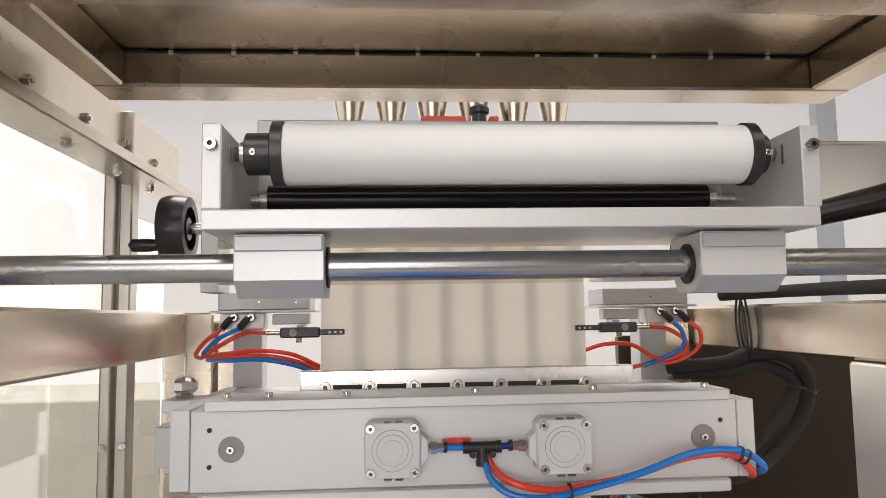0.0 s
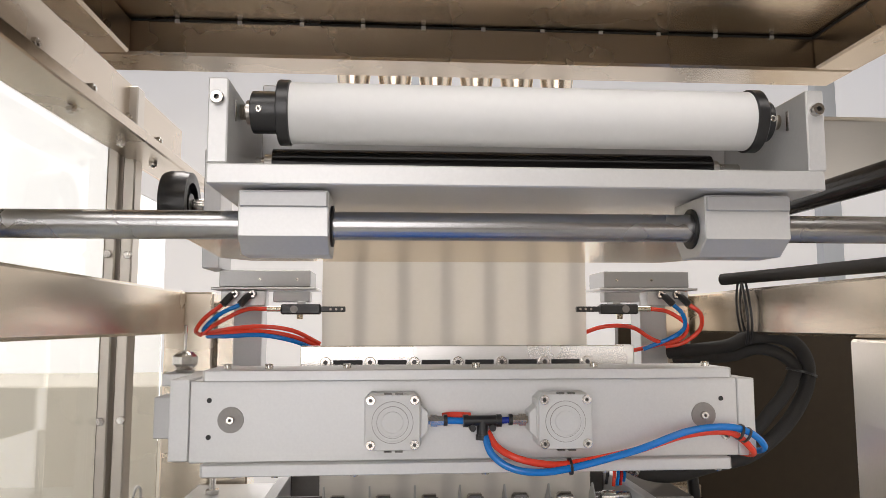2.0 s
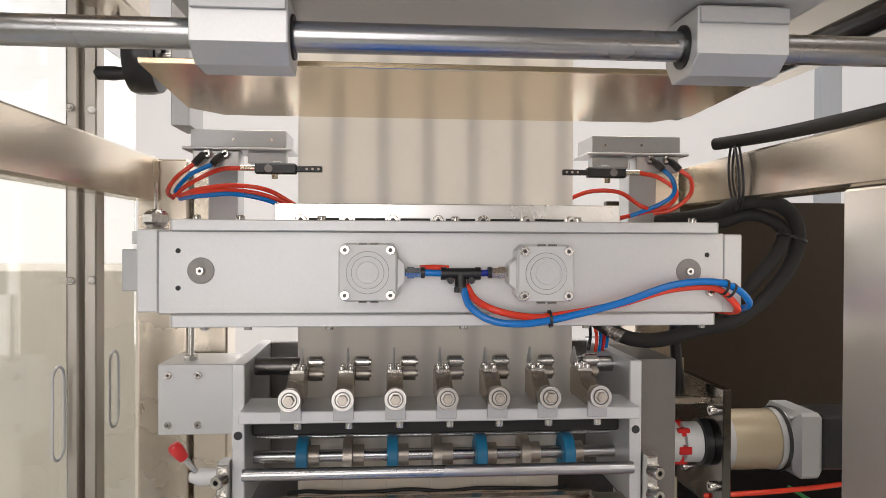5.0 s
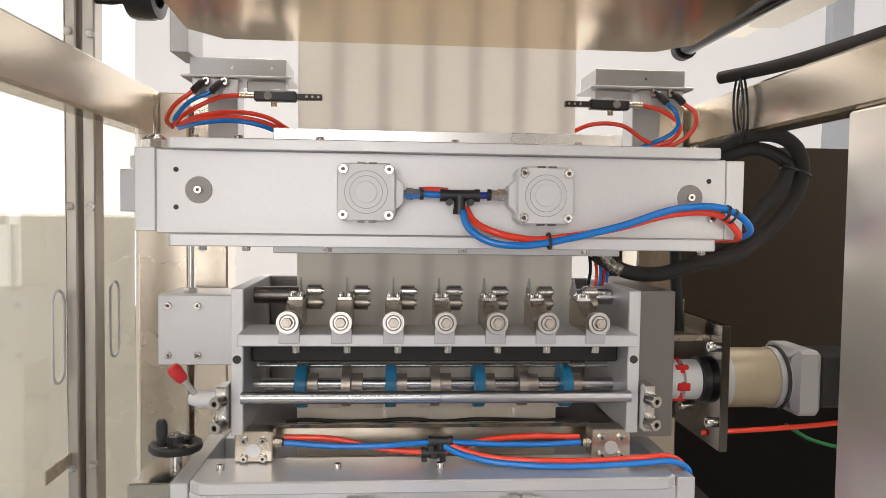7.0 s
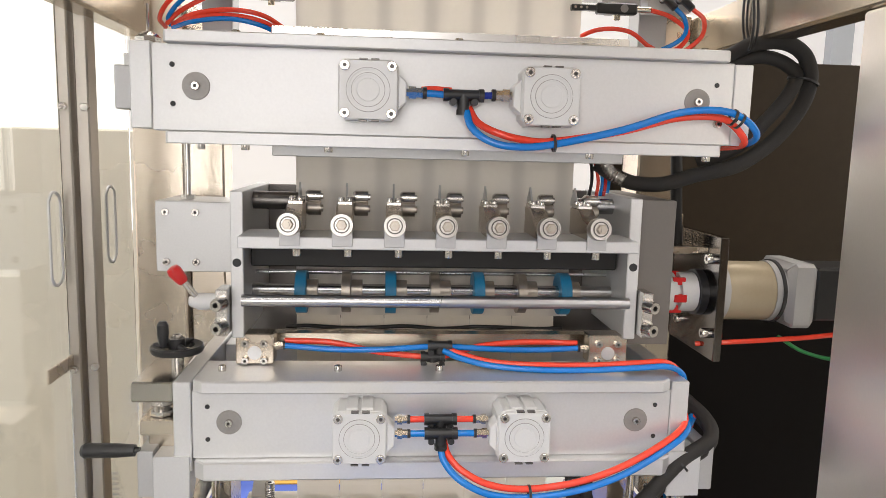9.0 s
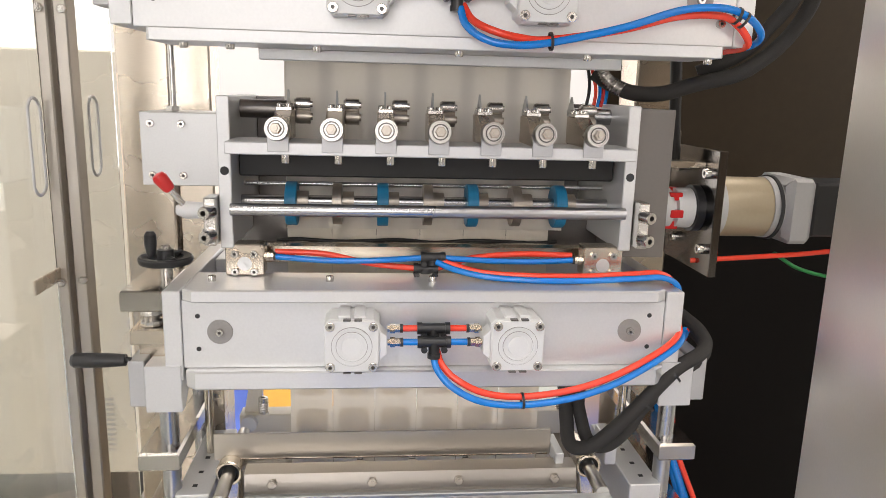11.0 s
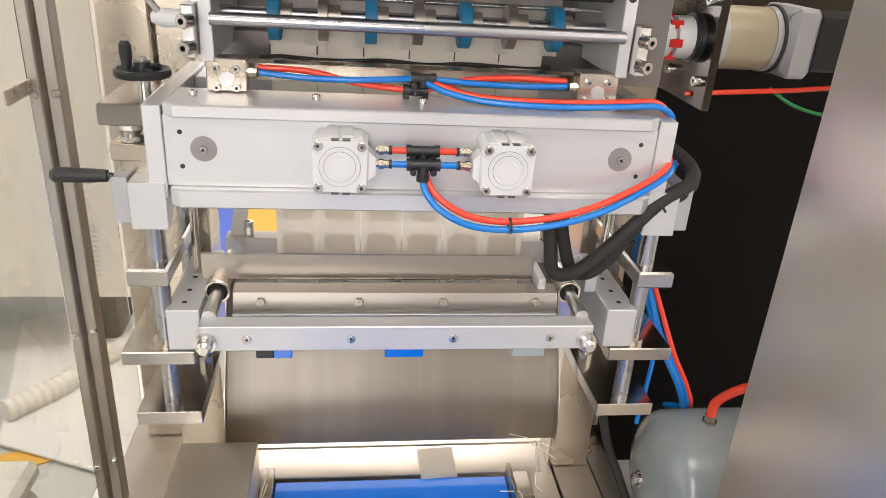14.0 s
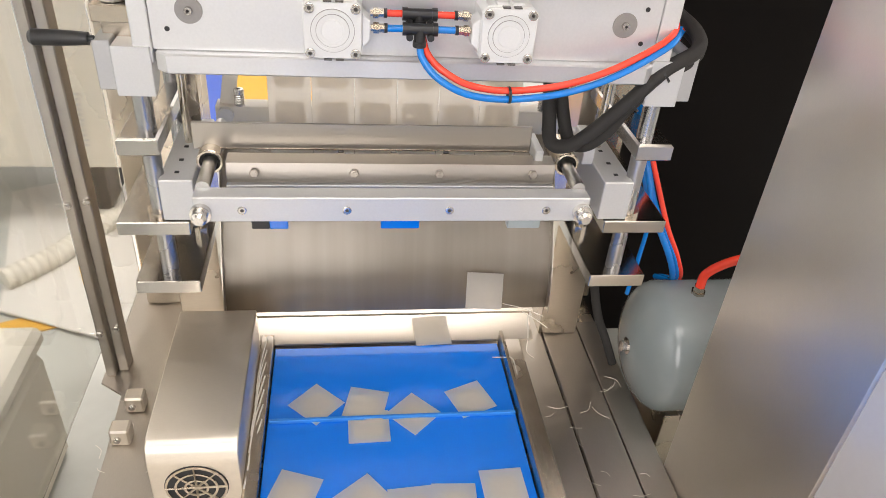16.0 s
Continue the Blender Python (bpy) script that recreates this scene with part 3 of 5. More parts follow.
def hand_wheel(name, c, axis, r, grip, label, gl=1.0, th=1.0):
    """Black spoked hand wheel with a turning grip."""
    hw = thing(name, c, label, "hand wheel")
    a = Vector(axis)
    c = Vector(c)
    part("rim", lathe(c - a * 0.006, a, [(-0.004 * th, r * 0.66), (-0.004 * th, r * 0.95), (0.002 * th, r), (0.011 * th, r), (0.015 * th, r * 0.95), (0.013 * th, r * 0.66), (-0.004 * th, r * 0.66)], 36), M_PLASK, hw)
    part("hub", lathe(c - a * 0.012, a, [(0, 0), (0, r * 0.34), (0.022, r * 0.3), (0.022, 0)], 24), M_PLASK, hw)
    side = a.orthogonal().normalized()
    for k in range(3):
        q = Matrix.Rotation(math.radians(120 * k + 20), 3, a) @ side
        part("spoke", cy(c, c + q * r * 0.86, r * 0.12, 8), M_PLASK, hw)
    g0 = c + Vector(grip)
    part("grip", lathe(g0, a, [(gl * a_, gl ** 0.5 * b_) for a_, b_ in ((0, 0.004), (0.006, 0.0065), (0.024, 0.009), (0.040, 0.0085), (0.046, 0.005), (0.046, 0))], 20), M_PLASK, hw)
    if th > 1:
        part("dish", lathe(c - a * 0.004, a, [(0, 0), (0, r * 0.68), (0.004, r * 0.68), (0.006, r * 0.2), (0.006, 0)], 32), M_PLASK, hw)
    bolt(hw, c + a * 0.010, a, 0.006, 0.005)
    return hw


hw = hand_wheel("hand_wheel", (-0.385, 1.115, 1.578), (-1, 0, 0), 0.050, (-0.012, -0.020, -0.026), "black plastic hand wheel on a spindle beside the web", 1.25, 2.0)
part("spindle", cy((-0.40, 1.115, 1.578), (-0.352, 1.115, 1.578), 0.009), M_BOLT, hw)
part("bearing", bx(-0.352, -0.327, 1.10, 1.18, 1.4825, 1.66), M_ALU_DULL, hw)
part("stop_screw", lathe((-0.327, 1.108, 1.556), RIGHT, [(0, 0), (0, 0.011), (0.028, 0.011), (0.028, 0.015), (0.040, 0.015), (0.042, 0.008), (0.060, 0.008), (0.060, 0)], 6), M_BRASS, hw)

# polished plate over the web, and the filling tubes behind
solid("polished_cover_plate", prism([(-0.285, 0.76), (0.33, 0.76), (0.345, 0.99), (0.31, 1.04), (-0.265, 1.04), (-0.30, 0.99)], "z", 1.488, 1.494, 0.0008), M_MIRROR, "polished stainless plate above the web", "cover plate")
rod = thing("guide_shaft", (0.47, 1.0, 1.56), "glossy black shaft running to the rear", "shaft")
part("shaft", cy((0.47, 0.55, 1.565), (0.47, 1.34, 1.565), 0.016, 28), M_BLKROLL, rod)
part("end_cap", cy((0.47, 1.325, 1.565), (0.47, 1.345, 1.565), 0.021, 24), M_RUBK, rod)
for k in range(6):
    x = -0.145 + 0.074 * k
    ft = thing("filling_tube", (x, 1.30, 1.60), "tapered pale steel filling tube above the web", "filling tube", "row of filling tubes")
    part("tube", lathe((x, 1.30, 1.60), UP, [(0, 0), (0, 0.017), (0.165, 0.019), (0.19, 0.0215), (0.22, 0.0275), (0.245, 0.031), (0.30, 0.031), (0.30, 0)], 28), M_STEEL, ft)
    part("collar", lathe((x, 1.30, 1.90), UP, [(0, 0), (0, 0.034), (0.02, 0.034), (0.02, 0)], 28), M_STEEL, ft)
for x0, x1 in ((-0.020, 0.058), (0.100, 0.116)):
    solid("red_clamp", bx(x0, x1, 1.250, 1.279, 1.772, 1.790, 0.002), M_REDPL, "red plastic clamp on the filling tubes", "clamp")
bl = thing("air_silencer", (0.083, 1.26, 1.775), "black plastic air silencer between the filling tubes", "silencer")
part("body", lathe((0.083, 1.262, 1.772), UP, [(0, 0), (0, 0.013), (0.022, 0.013), (0.025, 0.018), (0.034, 0.018), (0.040, 0.010), (0.040, 0)], 16), M_PLASK, bl)

# ---------------------------------------------------------------- web
def sheet(x0, x1, y, z0, z1, th=0.0006, nx=24, nz=24, wave=0.0):
    bm = bmesh.new()
    grid = [[bm.verts.new((x0 + (x1 - x0) * i / nx, y + wave * math.sin(i * 1.7 + j * 0.35), z0 + (z1 - z0) * j / nz)) for i in range(nx + 1)] for j in range(nz + 1)]
    fs = [bm.faces.new((grid[j][i], grid[j][i + 1], grid[j + 1][i + 1], grid[j + 1][i])) for j in range(nz) for i in range(nx)]
    bmesh.ops.solidify(bm, geom=fs, thickness=th)
    return bm


web = thing("packaging_web", (CX, 1.10, 0.97), "translucent off-white packaging web hanging through the machine", "packaging film")
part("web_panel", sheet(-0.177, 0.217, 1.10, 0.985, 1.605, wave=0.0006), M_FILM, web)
for k in range(6):
    x = -0.1455 + 0.0625 * k
    part("lane_strip", sheet(x - 0.0302, x + 0.0302, 1.1015, 0.885, 0.986, nx=4, nz=8, wave=0.0012), M_STRIP, web)
# Black strip put in for the dark gap below the slit web.
solid("gap_strip", tb([(-0.19 + 0.0265 * k, 1.088 + 0.002 * math.sin(k * 2.1), 0.970 + 0.0015 * math.sin(k * 1.3)) for k in range(16)], 0.0028, 10, 3), M_RUBK, "thin black strip in the dark gap under the slit web", "strip")

# ---------------------------------------------------------------- sealing beams
def air_cylinder(parent, cx, cz, y0, y1, s=0.033, port=1, label=""):
    """Square compact cylinder: profiled body, end cover with rings, four screws, a side port."""
    c = 0.007
    o = [(cx - s + c, cz - s), (cx + s - c, cz - s), (cx + s, cz - s + c), (cx + s, cz + s - c), (cx + s - c, cz + s), (cx - s + c, cz + s), (cx - s, cz + s - c), (cx - s, cz - s + c)]
    cyl = part("air_cylinder", prism(o, "y", y0 + 0.004, y1, 0.0015), M_CAST, parent, "square cast aluminium air cylinder")
    part("end_cover", prism([(cx + (u - cx) * 0.97, cz + (v - cz) * 0.97) for u, v in o], "y", y0, y0 + 0.005, 0.001), M_CAST, cyl)
    for r0, r1, h in ((0.0215, 0.0235, 0.0012), (0.0165, 0.018, 0.0012), (0.0, 0.0125, 0.0008)):
        prof = [(0, r0), (h, r0), (h, r1), (0, r1)] if r0 else [(0, r1), (h, r1 * 0.97), (h, 0)]
        part("cover_ring", lathe((cx, y0 - 0.0002, cz), FRONT, prof, 32), M_CAST, cyl)
    # Dark rings give the grooves their shade by colour; nothing is cut in.
    for r0 in (0.0242, 0.0186):
        part("groove_shade_ring", lathe((cx, y0 - 0.0001, cz), FRONT, [(0, r0 - 0.0006), (0.0003, r0 - 0.0006), (0.0003, r0), (0, r0)], 40), M_DISC, cyl)
    for u in (-1, 1):
        for v in (-1, 1):
            bolt(cyl, (cx + u * (s - 0.0075), y0 - 0.0005, cz + v * (s - 0.0075)), FRONT, 0.0056, 0.003)
    for v in (-1, 1):
        part("slot_lip", bx(cx - 0.010, cx - 0.001, y0 - 0.001, y0 + 0.006, cz + v * s - 0.0012, cz + v * s + 0.0006, 0.0003), M_DARKST, cyl)
        part("slot_lip", bx(cx + 0.003, cx + 0.012, y0 - 0.001, y0 + 0.006, cz + v * s - 0.0012, cz + v * s + 0.0006, 0.0003), M_DARKST, cyl)
        if y1 - y0 > 0.04:
            for k in (-0.009, 0.009):
                part("body_rib", bx(cx + k - 0.007, cx + k + 0.007, y0 + 0.008, y1, cz + v * s - 0.002, cz + v * s + 0.003, 0.001), M_CAST, cyl)
    o2 = [(cx + port * s, cz + 0.018), (cx + port * (s + 0.009), cz + 0.010), (cx + port * (s + 0.009), cz - 0.012), (cx + port * s, cz - 0.020)]
    part("port_boss", prism(o2 if port < 0 else o2[::-1], "y", y0 + 0.006, min(y1, y0 + 0.034), 0.001), M_CAST, cyl)
    return cyl


def push_fitting(parent, p, d, r=0.0062, length=0.022):
    """Nickel screw-in fitting with a hexagon, and a black release ring."""
    p, d = Vector(p), Vector(d)
    f = part("push_fitting", lathe(p, d, [(0, 0), (0, r * 0.8), (0.003, r * 0.8), (0.003, r * 1.25), (length * 0.5, r * 1.25), (length * 0.5, r), (length * 0.85, r), (length * 0.85, 0)], 6), M_BRASS, parent)
    part("release_ring", lathe(p + d * length * 0.85, d, [(0, 0), (0, r * 1.1), (length * 0.2, r * 1.1), (length * 0.2, 0)], 16), M_PLASK, f)
    return f


def tee_fitting(parent, p, arm, down, r=0.0075):
    p = Vector(p)
    t = part("tee_fitting", lathe(p - Vector((arm, 0, 0)), RIGHT, [(0, 0), (0, r), (0.006, r), (0.006, r * 0.85), (2 * arm - 0.006, r * 0.85), (2 * arm - 0.006, r), (2 * arm, r), (2 * arm, 0)], 20), M_PLASK, parent, "black plastic tee fitting")
    part("tee_leg", lathe(p, DOWN, [(0, 0), (0, r * 0.9), (down - 0.006, r * 0.9), (down - 0.006, r * 1.05), (down, r * 1.05), (down, 0)], 20), M_PLASK, t)
    for u in (-1, 1):
        part("tee_ear", cy(p + Vector((u * 0.012, -r, -0.008)), p + Vector((u * 0.012, r * 0.6, -0.008)), 0.004, 12), M_PLASK, t)
    return t


def tie(parent, c, d, r):
    """A black cable tie round a bundle at c running along d."""
    part("cable_tie", lathe(Vector(c) - Vector(d).normalized() * 0.0015, d, [(0, r), (0, r * 1.12), (0.003, r * 1.12), (0.003, r), (0, r)], 16), M_PLASK, parent)


def cover_disc(parent, x, y, z, r=0.0155):
    d = part("cover_disc", lathe((x, y, z), FRONT, [(0, r), (0.0015, r * 0.98), (0.0015, 0)], 36), M_DISC, parent, "flat grey disc")
    bolt(d, (x, y - 0.0015, z), FRONT, 0.0048, 0.005)


def dark_hole(parent, x, y, z, r=0.003):
    part("bore", cy((x, y - 0.0006, z), (x, y + 0.002, z), r, 14), M_DARKHOLE, parent)


ub = thing("upper_sealing_beam", (CX, 0.95, 1.226), "grey anodised aluminium sealing beam with two air cylinders", "sealing beam")
UY = 0.917
part("beam_body", bx(-0.314, 0.357, UY, 1.00, 1.238, 1.334), M_ALU, ub)
part("end_block", bx(-0.338, -0.3145, UY, 1.21, 1.240, 1.336), M_ALU, ub)
part("end_block", bx(0.3575, 0.380, UY, 1.21, 1.238, 1.333), M_ALU, ub)
part("top_flange", prism([(-0.294, 0.903), (0.342, 0.903), (0.346, 0.908), (0.346, 1.0), (-0.298, 1.0), (-0.298, 0.908)], "z", 1.334, 1.347), M_ALU, ub)
part("bottom_flange", prism([(-0.294, 0.903), (0.338, 0.903), (0.342, 0.908), (0.342, 1.0), (-0.298, 1.0), (-0.298, 0.908)], "z", 1.224, 1.238), M_ALU, ub)
part("rear_beam", bx(-0.314, 0.357, 1.135, 1.205, 1.238, 1.334), M_ALU, ub)
part("jaw_bar", bx(-0.197, 0.259, 1.012, 1.03, 1.335, 1.372), M_JAW, ub, "bright milled jaw bar")
part("jaw_bar", bx(-0.197, 0.259, 1.012, 1.03, 1.211, 1.225), M_ALU, ub)
part("seal_jaw", bx(-0.19, 0.25, 1.03, 1.085, 1.25, 1.325), M_ALU_DULL, ub)
part("seal_jaw", bx(-0.19, 0.25, 1.108, 1.135, 1.25, 1.325), M_ALU_DULL, ub)
for k in range(7):
    bolt(ub, (-0.163 + 0.0592 * k, 1.012, 1.350), FRONT, 0.0075, 0.005, hexhead=False)
    if k < 6:
        part("slot", bx(-0.153 + 0.0592 * k, -0.114 + 0.0592 * k, 1.0112, 1.013, 1.347, 1.353, 0.0003), M_DARKHOLE, ub)
for x in (-0.275, -0.225, -0.13, 0.03, 0.18, 0.325):
    bolt(ub, (x, 0.935, 1.347), UP, 0.005, 0.006)
    bolt(ub, (x + 0.01, 0.93, 1.224), DOWN, 0.005, 0.006)
for x in (-0.266, 0.313):
    cover_disc(ub, x, UY, 1.288)
for z in (1.268, 1.311):
    dark_hole(ub, -0.2915, UY, z)
dark_hole(ub, 0.336, UY, 1.308)
bolt(ub, (0.339, UY, 1.263), FRONT, 0.005, 0.006)
part("stub", bx(-0.366, -0.338, 0.95, 1.0, 1.262, 1.312), M_ALU_DULL, ub)
part("stub", bx(0.38, 0.392, 0.96, 1.0, 1.268, 1.312), M_ALU_DULL, ub)
ca = air_cylinder(ub, -0.074, 1.2875, 0.882, UY, port=1)
cb = air_cylinder(ub, 0.130, 1.2865, 0.882, UY, port=-1)
push_fitting(ub, (-0.032, 0.9, 1.287), RIGHT)
push_fitting(ub, (0.088, 0.9, 1.287), LEFT)
tee_fitting(ub, (0.033, 0.9, 1.286), 0.023, 0.022)
part("air_tube", tb([(-0.012, 0.9, 1.287), (0.012, 0.9, 1.286)], 0.004), M_BLUE, ub)
part("air_tube", tb([(0.054, 0.9, 1.286), (0.07, 0.9, 1.287)], 0.004), mat("dark_blue_air_tube", (0.01, 0.03, 0.3), 0.25, 0, 60, 0.05, 0.004), ub)
part("air_tube", tb([(-0.014, 0.908, 1.291), (0.0, 0.909, 1.292), (0.02, 0.909, 1.291)], 0.004), M_RED, ub)
part("air_tube", tb([(0.036, 0.896, 1.268), (0.042, 0.888, 1.250), (0.060, 0.880, 1.236), (0.087, 0.876, 1.230), (0.130, 0.876, 1.233), (0.213, 0.880, 1.252), (0.279, 0.884, 1.273), (0.330, 0.888, 1.277), (0.362, 0.893, 1.268), (0.381, 0.900, 1.252), (0.386, 0.925, 1.242), (0.385, 0.97, 1.238)], 0.0042), M_BLUE, ub, "bright blue air tube")
part("air_tube", tb([(0.040, 0.905, 1.272), (0.050, 0.897, 1.256), (0.070, 0.886, 1.245), (0.10, 0.884, 1.238), (0.134, 0.885, 1.237), (0.213, 0.888, 1.250), (0.279, 0.894, 1.267), (0.330, 0.898, 1.270), (0.352, 0.900, 1.261), (0.369, 0.905, 1.245), (0.374, 0.925, 1.238), (0.372, 0.97, 1.236)], 0.0042), M_RED, ub, "orange-red air tube")
tie(ub, (0.134, 0.880, 1.235), (1, 0, 0.1), 0.009)
tie(ub, (0.347, 0.893, 1.270), (1, 0, -0.4), 0.009)
tie(ub, (0.356, 0.895, 1.266), (1, 0, -0.6), 0.009)

kp = thing("clamp_knob", (-0.36, 1.06, 1.345), "shiny steel clamping knob on a bracket", "knob")
part("knob", lathe((-0.36, 1.06, 1.335), UP, [(0, 0), (0, 0.012), (0.004, 0.014), (0.006, 0.011), (0.012, 0.017), (0.022, 0.017), (0.027, 0.012), (0.030, 0.006), (0.030, 0)], 8), M_BOLT, kp)
part("stem", cy((-0.36, 1.06, 1.365), (-0.36, 1.06, 1.40), 0.002, 8), M_BOLT, kp)
part("bracket", bx(-0.385, -0.338, 1.04, 1.10, 1.318, 1.335), M_ALU, kp)
for s in (-1, 1):
    # sensor heads beside the web
    sx = lambda d: (CX + 0.006) + s * d
    sb = thing("web_sensor", (sx(0.27), 1.13, 1.42), "aluminium bracket with a black fork sensor beside the web", "sensor", "web sensors")
    part("bracket_plate", bx(sx(0.215), sx(0.37), 1.115, 1.20, 1.452, 1.456), M_ALU, sb)
    part("bracket_block", bx(sx(0.225), sx(0.36), 1.125, 1.21, 1.4565, 1.482), M_ALU_DULL, sb)
    part("slide", bx(sx(0.29), sx(0.355), 1.118, 1.15, 1.428, 1.451), M_ALU, sb)
    part("slide", bx(sx(0.225), sx(0.28), 1.125, 1.15, 1.434, 1.450), M_ALU_DULL, sb)
    fk = part("fork_sensor", bx(sx(0.205), sx(0.262), 1.078, 1.092, 1.415, 1.430, 0.002), M_PLASK, sb)
    part("fork_tip", bx(sx(0.170), sx(0.2055), 1.080, 1.090, 1.4185, 1.4265, 0.001), M_PLASK, fk)
    for d in (0.175, 0.183, 0.191):
        part("tip_hole", cy((sx(d), 1.0795, 1.4225), (sx(d), 1.081, 1.4225), 0.0018, 10), M_RING, fk)
    part("sensor_arm", bx(sx(0.228), sx(0.240), 1.092, 1.125, 1.420, 1.434, 0.001), M_ALU_DULL, sb)
    part("sensor_ferrule", cy((sx(0.262), 1.085, 1.423), (sx(0.282), 1.085, 1.423), 0.004, 12), M_BRASS, fk)
    part("fixing_nut", cy((sx(0.235), 1.085, 1.408), (sx(0.235), 1.085, 1.416), 0.005, 6), M_BRASS, fk)
    part("sensor_cap", cy((sx(0.243), 1.0775, 1.4225), (sx(0.243), 1.079, 1.4225), 0.0055, 16), M_DISC, fk)
    part("support_post", bx(sx(0.31), sx(0.355), 1.21, 1.26, 1.30, 1.482), M_ALU_DULL, sb)
    for d in (0.31, 0.335):
        part("elbow_fitting", tb([(sx(d), 1.117, 1.444), (sx(d + 0.004), 1.108, 1.442), (sx(d + 0.013), 1.100, 1.430)], 0.0055, steps=4), M_PLASK, sb)
        bolt(sb, (sx(d - 0.002), 1.112, 1.4455), FRONT, 0.0055, 0.006)
    for d in (0.245, 0.30):
        bolt(sb, (sx(d), 1.125, 1.468), FRONT, 0.002, 0.001)
    if s < 0:
        for (pts, m_) in (([(sx(0.349), 1.099, 1.429), (-0.345, 1.10, 1.41), (-0.362, 1.12, 1.392), (-0.363, 1.15, 1.385)], M_RED),
                          ([(sx(0.324), 1.099, 1.429), (-0.325, 1.10, 1.415), (-0.350, 1.12, 1.395), (-0.356, 1.15, 1.388)], M_BLUE),
                          ([(sx(0.282), 1.085, 1.423), (-0.29, 1.108, 1.422), (-0.33, 1.11, 1.402), (-0.355, 1.13, 1.387)], M_RED),
                          ([(-0.350, 1.14, 1.388), (-0.31, 1.09, 1.394), (-0.26, 1.07, 1.398), (-0.215, 1.07, 1.392), (-0.18, 1.10, 1.373)], M_RED),
                          ([(-0.350, 1.14, 1.386), (-0.31, 1.09, 1.389), (-0.26, 1.07, 1.391), (-0.215, 1.07, 1.384), (-0.18, 1.10, 1.368)], M_RED),
                          ([(-0.350, 1.14, 1.383), (-0.31, 1.088, 1.384), (-0.26, 1.066, 1.386), (-0.215, 1.066, 1.378), (-0.18, 1.10, 1.362)], M_BLUE)):
            part("air_tube", tb(pts, 0.0032), m_, sb)
    else:
        for (pts, m_) in (([(sx(0.349), 1.099, 1.429), (0.392, 1.095, 1.415), (0.392, 1.10, 1.392), (0.37, 1.11, 1.372), (0.345, 1.12, 1.366)], M_RED),
                          ([(sx(0.324), 1.099, 1.429), (0.364, 1.095, 1.415), (0.368, 1.10, 1.395), (0.352, 1.11, 1.380), (0.31, 1.12, 1.362)], M_BLUE),
                          ([(sx(0.282), 1.085, 1.423), (0.345, 1.10, 1.418), (0.372, 1.10, 1.398), (0.365, 1.11, 1.378), (0.34, 1.12, 1.370), (0.29, 1.14, 1.357)], M_RED),
                          ([(0.205, 1.13, 1.380), (0.24, 1.10, 1.396), (0.285, 1.10, 1.396), (0.32, 1.11, 1.378), (0.35, 1.12, 1.368)], M_RED)):
            part("air_tube", tb(pts, 0.0032), m_, sb)

# ---------------------------------------------------------------- slitting unit
su = thing("slitting_unit", (CX, 1.05, 0.975), "aluminium slitting unit with seven knife holders and ring rollers", "slitting unit")
for x0, x1 in ((-0.247, -0.231), (0.268, 0.284)):
    part("side_plate", bx(x0, x1, 0.995, 1.22, 0.978, 1.167), M_ALU, su)
    dark_hole(su, (x0 + x1) / 2, 0.995, 1.076, 0.0055)
part("connecting_block", bx(-0.389, -0.252, 1.164, 1.275, 1.034, 1.139), M_ALU, su)
for x in (-0.374, -0.331):
    for z in (1.049, 1.123):
        bolt(su, (x, 1.164, z), FRONT, 0.0055, 0.004)
part("connecting_block", prism([(1.03, 1.163), (1.275, 1.163), (1.275, 0.965), (1.07, 0.955), (1.03, 0.962)], "x", 0.2845, 0.345, 0.002), M_BLOCK_SHADED, su)
part("hanger_screw", cy((-0.35, 1.2, 1.139), (-0.35, 1.2, 1.24), 0.005, 12), M_BOLT, su)
part("hanger_nut", cy((-0.35, 1.2, 1.14), (-0.35, 1.2, 1.147), 0.011, 6), M_BOLT, su)
part("knife_bar", bx(-0.231, 0.268, 0.955, 1.035, 1.100, 1.115), M_ALU, su)
part("knife_shaft", cy((-0.231, 1.075, 1.150), (-0.17, 1.075, 1.150), 0.012, 24), M_DARKST, su)
part("knife_shaft", cy((0.215, 1.075, 1.150), (0.268, 1.075, 1.150), 0.011, 24), M_ROD, su)
